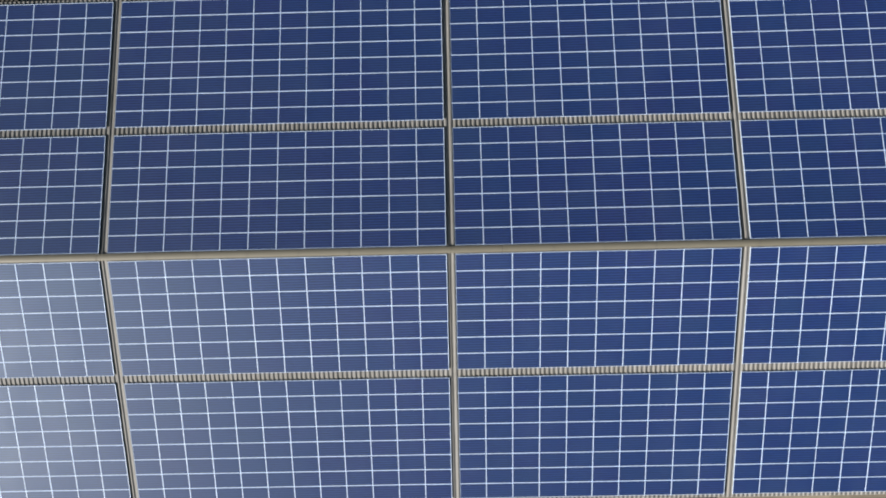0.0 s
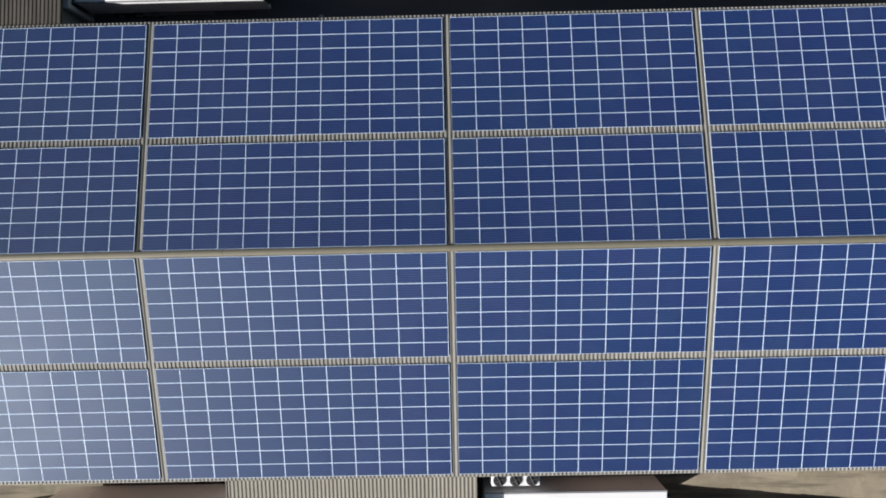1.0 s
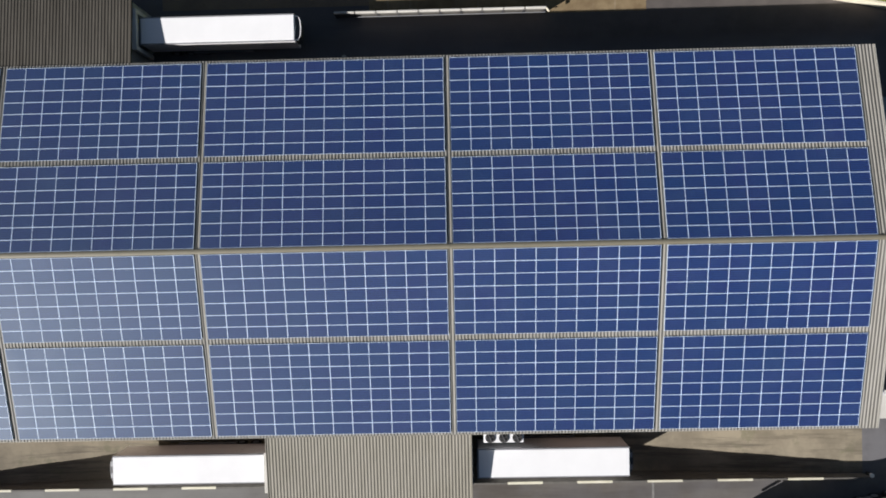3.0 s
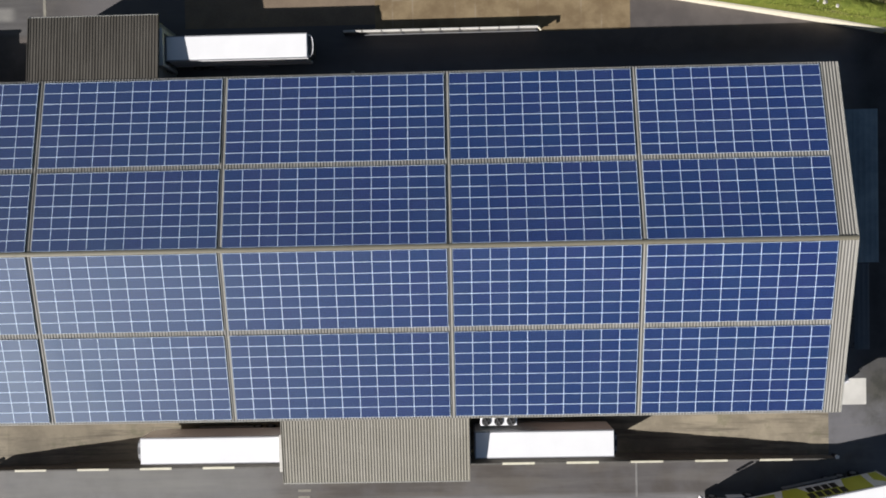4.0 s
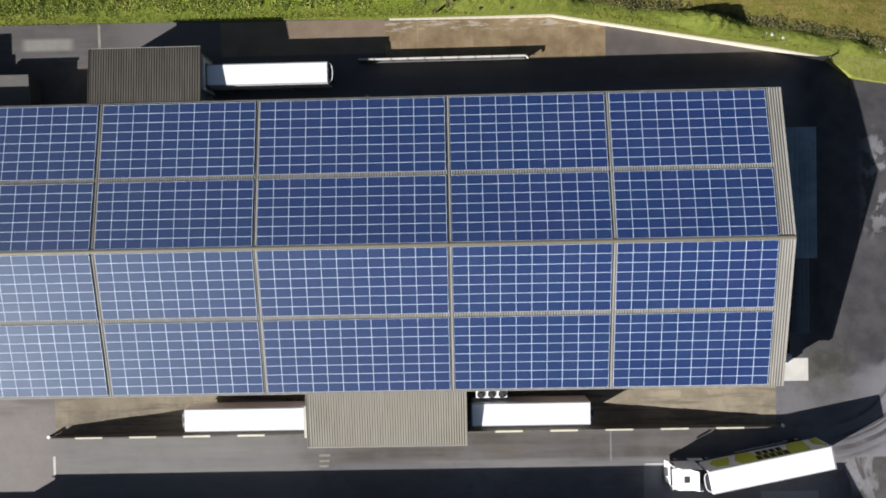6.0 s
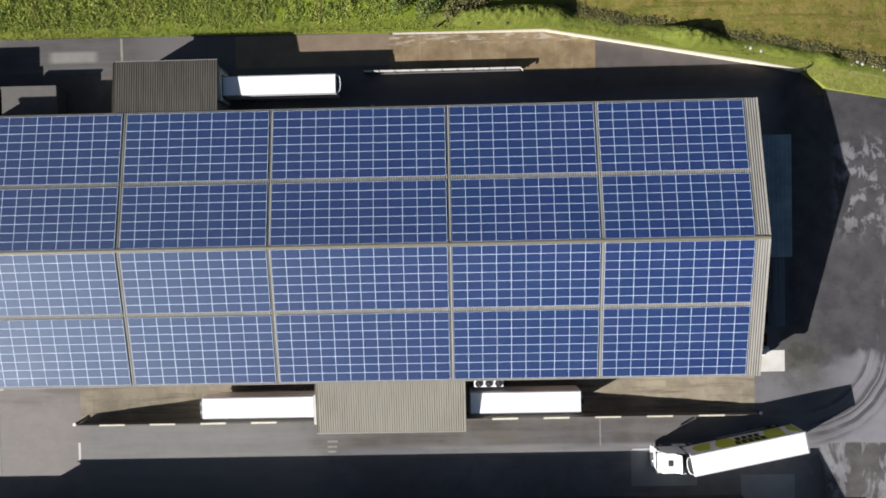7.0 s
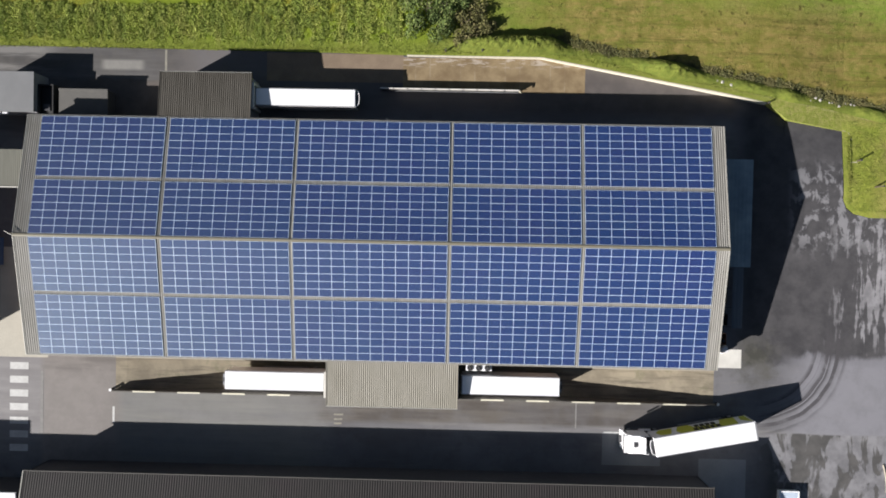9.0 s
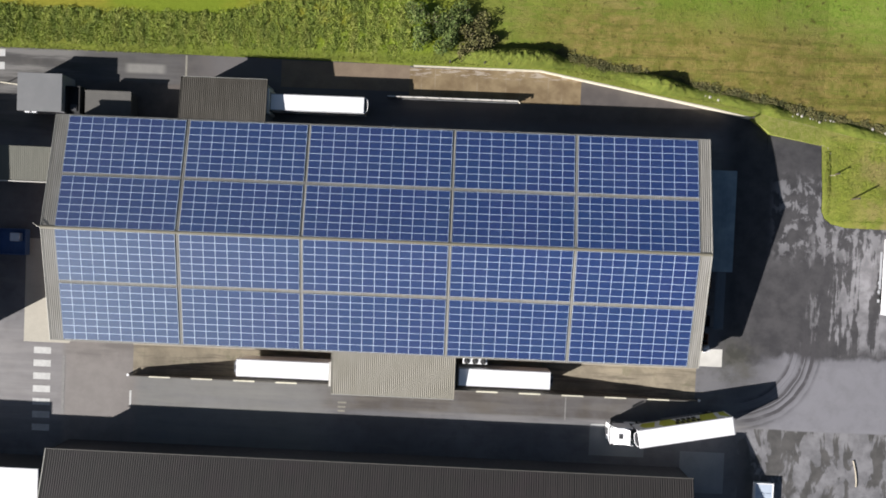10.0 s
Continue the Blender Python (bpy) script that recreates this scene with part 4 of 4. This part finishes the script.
for i, (x, y, m) in enumerate(((36.75, -12.2, RUST), (36.85, -9.6, STEEL), (36.65, -6.6, BROWN), (36.75, -4.2, RUST))):
    bin_ = thing("stillage", pose(x, y, 0, 0, 0, random.uniform(-4, 4)), "open steel stillage with dark scrap beside the gable wall", "container", "stillages")
    part("tub", box(box(box(box(boxed(-0.9, 0.9, -0.8, 0.8, 0.1, 0.18), -0.9, -0.84, -0.8, 0.8, 0.18, 1.3), 0.84, 0.9, -0.8, 0.8, 0.18, 1.3), -0.84, 0.84, -0.8, -0.74, 0.18, 1.3), -0.84, 0.84, 0.74, 0.8, 0.18, 1.3), m, bin_)
    scrap = bmesh.new()
    for k in range(10):
        a, b = random.uniform(-0.6, 0.5), random.uniform(-0.6, 0.5)
        box(scrap, a, a + random.uniform(0.1, 0.35), b, b + random.uniform(0.1, 0.3), 0.18, random.uniform(0.7, 1.35))
    part("scrap", scrap, STEEL, bin_)

sack = thing("bulk_sack", pose(37.75, -13.75, 0, 0, 0, 18), "white woven bulk sack slumped on the concrete pad", "sack")
body = boxed(-0.42, 0.42, -0.40, 0.40, 0.0, 0.75)
bmesh.ops.subdivide_edges(body, edges=body.edges[:], cuts=4, use_grid_fill=True)
for v in body.verts:
    bulge = 1 + 0.22 * math.sin(math.pi * v.co.z / 0.75)
    v.co.x, v.co.y = v.co.x * bulge, v.co.y * bulge
    v.co += 0.05 * noise.noise_vector(v.co * 3.1) * min(1.0, v.co.z * 4)
part("body", body, WHITE_ROOF, sack)
for a, b in ((-1, -1), (1, -1), (1, 1), (-1, 1)):
    part("strap", rod(bmesh.new(), (a * 0.36, b * 0.34, 0.68), (a * 0.2, b * 0.2, 0.98), 0.03, 6), PALE, sack)

# ---- west side ----
link = thing("link_canopy", pose(0, 0, 0), "corrugated canopy joining two warehouses", "canopy")
part("roof", ribbed(-71, -55.9, [(6.33, 3.95), (11.22, 4.05)], height=0.012), LINK_SHEET, link)
part("edge_trim", boxed(-71, -55.9, 6.21, 6.33, 3.8, 4.06), PALE, link, "pale edge flashing")
for x in (-69, -65, -61, -57.5):
    for y in (6.4, 10.6):
        part("post", boxed(x - 0.08, x + 0.08, y - 0.08, y + 0.08, -0.3, 3.95), STEEL, link)
wb = thing("west_warehouse", pose(0, 0, 0), "tall clad warehouse west of the passage", "warehouse")
part("wall_body", boxed(-110, -70.2, -16.4919, 9.8, -1.0, 7.9), WALL, wb)
part("roof", ribbed(-110.2, -70, [(-16.6919, 7.92), (10.0, 7.92)], 0.5), DARK_ROOF, wb)
cabin = thing("site_cabin", pose(-59.55, 19.22, -0.8), "flat grey roofed site cabin", "cabin")
part("wall_body", boxed(-3.13, 3.13, -2.62, 2.62, 0.0, 2.98), SILVER, cabin)
part("roof", boxed(-3.25, 3.25, -2.73, 2.73, 2.98, 3.18, bevel=0.05), CABIN_ROOF, cabin)
part("door", boxed(3.13, 3.18, -0.9, 0.1, 0.1, 2.1), WALL, cabin)
for x in (-2.2, -1.2):
    part("floodlight", boxed(x, x + 0.75, -2.98, -2.73, 2.75, 3.0, bevel=0.03), WHITE, cabin, "white floodlight")
pole = thing("pipe_barrier", pose(-63.86, 20.51, -0.8), "low pale pipe barrier beside the cabin", "barrier")
part("post", rod(bmesh.new(), (-3, 0.4, 0), (-3, 0.4, 1.0), 0.07), KERB, pole)
part("post", rod(bmesh.new(), (1.1, 0, 0), (1.1, 0, 0.9), 0.07), KERB, pole)
part("rail", rod(bmesh.new(), (-3, 0.4, 0.95), (1.2, 0, 0.9), 0.09), KERB, pole)
comp = thing("waste_compactor", pose(-55.36, 18.46, -0.8), "black waste compactor with pale edges", "machine")
part("hopper", box(box(box(boxed(-1.1, 1.1, -2.0, 2.0, 0.2, 1.6), -1.1, -0.95, -2.0, 2.0, 1.6, 2.3), 0.95, 1.1, -2.0, 2.0, 1.6, 2.3), -0.95, 0.95, 1.85, 2.0, 1.6, 2.3), BLACK, comp)
part("ram", boxed(-0.5, 0.5, -1.5, -0.6, 1.6, 2.0, bevel=0.05), STEEL, comp)
for x in (-1.0, 0.55):
    part("corner_plate", boxed(x, x + 0.45, -2.2, -2.0, 0.3, 1.9), WHITE, comp, "white corner plate")
for x in (-1, 1):
    part("skid", boxed(x * 0.8 - 0.1, x * 0.8 + 0.1, -2.0, 2.0, 0, 0.2), STEEL, comp)
store = thing("flat_store", pose(-50.2, 18.16, -0.8), "low store with flat grey felt roof", "shed")
part("wall_body", boxed(-3.2, 3.2, -1.8, 1.65, 0, 2.0), SHADE_WALL, store)
part("roof", boxed(-3.35, 3.35, -1.9, 1.75, 2.0, 2.2, bevel=0.03), FELT, store)
part("parapet", boxed(-3.35, 3.35, 1.5, 1.78, 2.2, 2.30), FELT, store)
skip = thing("blue_skip", pose(-64.2, -2.4, 0), "open blue steel skip on the passage floor", "skip")
part("floor_plate", boxed(-2.2, 2.2, -1.8, 1.8, 0.1, 0.2), BLUE, skip)
for s in (-1, 1):
    part("side_plate", boxed(-2.3, 2.3, s * 1.85 - 0.05, s * 1.85 + 0.05, 0.1, 1.1, bevel=0.02), BLUE, skip)
    part("end_plate", boxed(s * 2.25 - 0.05, s * 2.25 + 0.05, -1.8, 1.8, 0.1, 1.1, bevel=0.02), BLUE, skip)
    part("runner", boxed(-2.2, 2.2, s * 1.2 - 0.08, s * 1.2 + 0.08, 0.0, 0.1), STEEL, skip)
crate = thing("pale_crate", pose(-63.5, -1.7, 0.2), "pale blue plastic crate lying in the skip", "crate")
part("body", boxed(-0.65, 0.65, -0.55, 0.55, 0.0, 0.8, bevel=0.05), LID, crate)
part("lid", boxed(-0.7, 0.7, -0.6, 0.6, 0.8, 0.9, bevel=0.04), LID, crate)

# ---- southern buildings ----
south = thing("south_warehouse", pose(0, 0, 0), "long warehouse with dark brown profiled steel roof", "warehouse")
part("roof_slope", ribbed(-55.59, 35.13, [(-31.15, 4.75), (-48, 8.3)], 0.33, 0.036), DARK_ROOF, south)
part("roof_slope", ribbed(-55.59, 35.13, [(-48, 8.3), (-64, 4.9)], 0.33, 0.03), DARK_ROOF, south)
part("eave_trim", boxed(-55.64, 35.18, -31.17, -31.06, 4.61, 4.84, bevel=0.02), FELT, south, "dull grey eave flashing")
part("verge_trim", prism(bmesh.new(), [(-31.1, 4.83), (-48, 8.36), (-48, 8.1), (-31.1, 4.72)], -55.69, -55.57, "x"), FLASH, south)
part("wall", boxed(-55.29, 34.83, -31.6, -31.4, 0, 4.72), SHADE_WALL, south)
part("wall", boxed(-55.29, 34.83, -63.7, -63.5, 0, 5.0), SHADE_WALL, south)
for x in (-55.29, 34.63):
    part("gable_wall", prism(bmesh.new(), [(-31.4, 0), (-63.5, 0), (-63.5, 4.9), (-48, 8.2), (-31.4, 4.72)], x, x + 0.2, "x"), SHADE_WALL, south)
white = thing("white_roofed_building", pose(0, 0, 0), "flat roofed building with white membrane roof", "building")
part("wall_body", boxed(-72.9, -56.29, -70, -34.02, 0, 5.35), SHADE_WALL, white)
part("roof", boxed(-72.9, -56.09, -70, -33.77, 5.35, 5.55, bevel=0.04), WHITE_ROOF, white)
part("tower", boxed(-100, -72.92, -70, -34.32, 0, 7.7), WALL, white)
tank = thing("storage_bin", pose(47.0, -34.9, 0), "low white storage bin with pale blue lid beside the warehouse", "bin")
part("body", boxed(-1.3, 1.3, -2.0, 2.0, 0.1, 0.72, bevel=0.04), WHITE, tank)
part("rim", box(box(box(boxed(-1.36, 1.36, 1.9, 2.06, 0.7, 0.84), -1.36, 1.36, -2.06, -1.9, 0.7, 0.84), -1.36, -1.22, -1.9, 1.9, 0.7, 0.84), 1.22, 1.36, -1.9, 1.9, 0.7, 0.84), WHITE, tank)
for i in range(3):
    part("lid", boxed(-1.2, 1.2, -1.86 + i * 1.26, -0.66 + i * 1.26, 0.72, 0.80, bevel=0.02), LID, tank, "pale blue lid panel")
for x in (-1.0, 1.0):
    part("skid", boxed(x - 0.08, x + 0.08, -1.9, 1.9, 0.0, 0.1), STEEL, tank)
sign = thing("curved_kerb", pose(60.06, -30.97, 0), "low pale curved kerb at the yard corner", "kerb")
arc = bmesh.new()
pts = [(0.6 * math.sin(a * 0.25), 1.8 - a * 0.55, 0.08) for a in range(8)]
for a, b in zip(pts, pts[1:]):
    rod(arc, a, b, 0.09, 8)
part("stone", arc, CONCRETE, sign)

# ---- vegetation ----
def leaves(name, material, label, category, spots, size, kind="stuff", slim=0.32):
    """Many small folded leaves, given by their places."""
    rng = np.random.default_rng(len(spots))
    p = np.array(spots)
    n = len(p)
    yaw, tip = rng.uniform(0, 2 * np.pi, n), rng.uniform(0.15, 1.2, n)
    lw = rng.uniform(0.5, 1.0, n) * size
    a = np.stack([np.cos(yaw), np.sin(yaw), np.zeros(n)], 1)
    b = np.stack([-np.sin(yaw) * np.cos(tip), np.cos(yaw) * np.cos(tip), np.sin(tip)], 1)
    w, h = (slim * lw)[:, None], lw[:, None]
    quads = np.stack([p - b * h * 0.5, p + a * w, p + b * h * 0.6, p - a * w], 1).reshape(-1, 3)
    me = bpy.data.meshes.new(name)
    me.from_pydata(quads.tolist(), [], np.arange(4 * n).reshape(-1, 4).tolist())
    me.materials.append(material)
    return tagged(new(name, me), label, category, kind=kind)


def clump(x, y, r, tall, n, base=-0.7):
    """Leaf places in an uneven mound, denser at its skin."""
    out = []
    lobes = [(random.uniform(-0.6, 0.6) * r, random.uniform(-0.6, 0.6) * r, random.uniform(0.45, 0.8) * r, random.uniform(0.6, 1.0) * tall) for _ in range(5)]
    for _ in range(n):
        lx, ly, lr, lh = random.choice(lobes)
        d = lr * math.sqrt(random.random())
        a = random.uniform(0, 2 * math.pi)
        z = lh * math.sqrt(max(0.0, 1 - (d / lr) ** 2)) * random.uniform(0.45, 1.05)
        out.append((x + lx + d * math.cos(a), y + ly + d * math.sin(a), base + z))
    return out


spots = []
for _ in range(1250):
    x = random.uniform(-74, -7)
    y = 27.5 + (4.5 + 5.5 * max(0.0, min(1.0, (x + 34) / 16))) * random.random() ** 0.9
    spots += clump(x, y, random.uniform(0.45, 1.2), random.choice((0.1, 0.18, 0.28, 0.45)) * random.uniform(0.8, 1.2) * min(1.0, 0.2 + (y - 27.3) / 2.5), 110, -0.70)
leaves("tall_weeds", WEED, "belt of tall rough green weeds", "weeds", spots, 0.40, slim=0.15)
# grassy bank between verge and ditch, with two humps
def bank_at(x):
    """Middle line and height of the bank."""
    mid = 27.55 - 0.012 * (x + 4) if x < 13 else 27.35 - 0.19 * (x - 13)
    tall = 0.08 + 0.14 * abs(noise.noise(Vector((x * 0.35, 3.3, 0))))
    for at, wide, top in ((3.0, 3.2, 1.05), (7.6, 3.6, 1.5), (11.6, 2.8, 1.3), (13.8, 1.3, 0.4), (29.4, 3.6, 1.55), (40.5, 2.6, 0.35), (46.0, 1.6, 0.5), (58.0, 3.0, 0.45)):
        tall += top * math.exp(-((x - at) / wide) ** 2)
    return mid, tall


bank = bmesh.new()
rows = []
for i in range(330):
    x = -4 + i * 0.22
    mid, tall = bank_at(x)
    tall *= min(1.0, i / 12, (329 - i) / 12)
    row = []
    for j in range(15):
        v = -1 + j / 7
        lump = 1 + 0.18 * noise.noise(Vector((x * 1.3, v * 2.5, 1.7))) + 0.08 * noise.noise(Vector((x * 3.7, v * 6, 5.1)))
        row.append(bank.verts.new((x, mid + v * (0.75 + 0.35 * tall), swell(x) - 0.72 + tall * (1 - v * v) * lump)))
    rows.append(row)
for ra, rb in zip(rows, rows[1:]):
    for j in range(14):
        bank.faces.new((ra[j], rb[j], rb[j + 1], ra[j + 1]))
slab("grass_bank", bank, BANK, "low uneven grass bank beside the ditch", "grass bank")
spots = []
for _ in range(8000):
    x = random.uniform(-4, 68)
    mid, tall = bank_at(x)
    if random.random() < (0.85 if x > 33 else 0.7 if tall < 0.3 else 0.0):
        continue
    v = random.uniform(-1, 1)
    spots.append((x, mid + v * (0.75 + 0.35 * tall), swell(x) - 0.72 + tall * (1 - v * v) * random.uniform(0.9, 1.15)))
leaves("bank_grass", TUFT, "rough olive-green grass on the bank", "grass", spots, 0.24, slim=0.11)
spots = []
for _ in range(620):
    x = random.uniform(13, 71)
    spots += clump(x, bank_at(x)[0] + 0.8 + random.gauss(0, 0.3), random.uniform(0.3, 0.9), random.uniform(0.05, 0.26) * random.uniform(0.5, 1.4), 60, swell(x) - 0.7)
leaves("ditch_scrub", SCRUB, "line of dry scrub along a ditch", "scrub", spots, 0.24)


def shrub(x, y, r, tall, n, material, label):
    ob = thing("shrub", pose(x, y, swell(x) - 0.72), label, "shrub", "shrubs beside the field")
    stems = bmesh.new()
    for k in range(7):
        a = k * 0.9 + random.uniform(0, 0.5)
        tip = (r * 0.5 * math.cos(a), r * 0.5 * math.sin(a), tall * random.uniform(0.55, 0.85))
        mid = (tip[0] * 0.4, tip[1] * 0.4, tip[2] * 0.55)
        rod(stems, (0, 0, 0), mid, 0.06, 6)
        rod(stems, mid, tip, 0.035, 5)
    part("stem", stems, TWIG, ob)
    crown = leaves("crown", material, "", "", clump(0, 0, r, tall, n, 0.0), 0.34, "")
    crown.parent = ob


for x, y, r, h in ((-5.25, 29.62, 1.7, 2.6), (-3.9, 32.06, 2, 3), (-1.81, 29.02, 1.5, 2.3), (-1.23, 31.66, 1.7, 2.4), (-6, 33.31, 1.8, 2.4), (0.49, 33.53, 1.6, 2)):
    shrub(x, y, r, h, 900, BUSH, "dark green leafy shrub in rough grass")
for x, y, r, h in ((1.44, 30.13, 1.5, 1.9), (3.16, 31.81, 1.6, 1.7), (2.96, 28.89, 1.3, 1.8), (4.68, 29.73, 1.2, 1.6), (1.24, 28.05, 1.2, 1.7)):
    shrub(x, y, r, h, 700, SCRUB, "brownish half-dry shrub in rough grass")
for x, y, r, h in ((6.9, 28.0, 1.2, 1.3), (11.6, 27.6, 1.2, 1.2)):
    shrub(x, y, r, h, 1100, MEADOW, "rounded bright green shrub beside the ditch")

spots = []
for _ in range(1500):
    x, y = random.uniform(6, 78), random.uniform(16, 42)
    if y < 29.5 - 0.2 * (x - 12):
        continue
    n = random.choice((2, 3, 5))
    for _ in range(n):
        spots.append((x + random.gauss(0, 0.25), y + random.gauss(0, 0.2), swell(x) - 0.68 + random.uniform(0, 0.12)))
leaves("grass_tufts", TUFT, "scattered tufts of field grass", "grass", spots, 0.26, slim=0.15)
spots = []
for _ in range(9000):
    x, y = random.uniform(54.27, 78), random.uniform(5.6, 17.8)
    spots.append((x, y, lawn(y) + random.uniform(0, 0.15)))
# ragged western and southern rim of the lawn, grown out over the asphalt
for _ in range(2600):
    y = random.uniform(6.4, 15.6)
    x = 54.5 - abs(random.gauss(0, 0.25)) - 0.9 * max(0.0, noise.noise(Vector((0.0, y * 0.55, 3.0)))) * random.random()
    spots.append((x, y, 0.02 + random.uniform(0, 0.1) + min(0.0, lawn(y))))
for _ in range(2600):
    x = random.uniform(55.5, 78)
    y = 5.7 - abs(random.gauss(0, 0.2)) - 0.8 * max(0.0, noise.noise(Vector((x * 0.55, 0.0, 7.0)))) * random.random()
    spots.append((x, y, 0.02 + random.uniform(0, 0.1)))
for _ in range(9000):
    x = random.uniform(-78, 44)
    lo = 26.05 if x < 12.2 else 26.05 - 0.18 * (x - 12.2)
    spots.append((x, lo + abs(random.gauss(0.15, 0.75)), swell(x) - 0.68 + random.uniform(0, 0.2)))
leaves("verge_grass", MEADOW, "short bright grass of verge and lawn", "grass", spots, 0.26, slim=0.13)

# stones along the field
for i in range(42):
    x = 33.6 + i * 0.8 + random.uniform(-0.3, 0.3)
    r = random.uniform(0.10, 0.26)
    bm = bmesh.new()
    bmesh.ops.create_icosphere(bm, subdivisions=2, radius=r)
    for v in bm.verts:
        v.co *= 1 + 0.35 * noise.noise(v.co * 2.2 / r + Vector((i * 7.1, 0, 0)))
        v.co.z *= 0.6
    ob = tagged(new("stone", mesh_of("stone", bm, STONE)), "pale rough field stone in the grass", "stone", "stones along the field")
    ob.matrix_world = pose(x, 23.1 - 0.155 * (x - 33.6) + random.uniform(-0.3, 0.3), swell(x) - 0.69 + r * 0.3, 0, 0, random.uniform(0, 360))
for x, y in ((-1.1, 26.4), (3.9, 26.4), (7.4, 26.3), (42.9, 19.95), (55.4, 12.35), (57.7, 8.8)):
    tall = 1.8 if x > 57 else 0.5 if 40 < x < 50 else 1.0
    st = thing("marker_post", pose(x, y, lawn(y) + swell(x) - 0.05), "short dark wooden marker post in the grass", "post", "marker posts")
    part("post", boxed(-0.09, 0.09, -0.09, 0.09, 0, tall, bevel=0.02), TWIG, st)
    part("cap", boxed(-0.11, 0.11, -0.11, 0.11, tall, tall + 0.05), STEEL, st)

# ---- solar arrays, module by module ----
PITCH, ROW = 1.645, 1.01
module = bmesh.new()
mw, mh = PITCH - 0.008, ROW - 0.008
box(module, -mw / 2, mw / 2, -mh / 2, mh / 2, 0.0, 0.040, 1)
module.normal_update()
top = [f for f in module.faces if f.normal.z > 0.5 or all(v.co.z > 0.039 for v in f.verts)][0]
ring = bmesh.ops.inset_individual(module, faces=[top], thickness=0.031)["faces"]
for v in top.verts:
    v.co.z = 0.034
top.material_index = 0
MODULE = mesh_of("solar_panel", module, GLASS, ALU)
RAIL = {}
for x0, cols in ((-53.99, 10), (-36.955, 10), (-19.995, 12), (0.255, 10), (17.215, 10)):
    for s in (-1, 1):
        for u0, rows in ((0.238, 7), (7.818, 8)):
            u1 = u0 + rows * ROW
            xm, um = x0 + cols * PITCH / 2, (u0 + u1) / 2
            m = pose(xm, s * um * COS, RIDGE - um * SIN, math.degrees(TILT), 0, 0 if s < 0 else 180) @ pose(0, 0, 0.043)
            arr = thing("solar_array", m, f"{rows} by {cols} blue solar panels on the {'south' if s < 0 else 'north'} roof slope", "solar panels", "solar arrays on the warehouse roof")
            if cols not in RAIL:
                RAIL[cols] = mesh_of("mounting_rail", boxed(-cols * PITCH / 2, cols * PITCH / 2, -0.02, 0.02, 0, 0.03), ALU)
            for j in range(rows):
                ob = new("mounting_rail", RAIL[cols])
                ob.parent, ob.location = arr, (0, -rows * ROW / 2 + (j + 0.5) * ROW, 0)
                for i in range(cols):
                    ob = new("solar_panel", MODULE)
                    ob.parent = arr
                    ob.location = (-cols * PITCH / 2 + (i + 0.5) * PITCH + random.gauss(0, 0.004), -rows * ROW / 2 + (j + 0.5) * ROW + random.gauss(0, 0.004), 0.03)
                    ob.rotation_euler = (random.gauss(0, 0.0022), random.gauss(0, 0.0016), random.gauss(0, 0.0010))
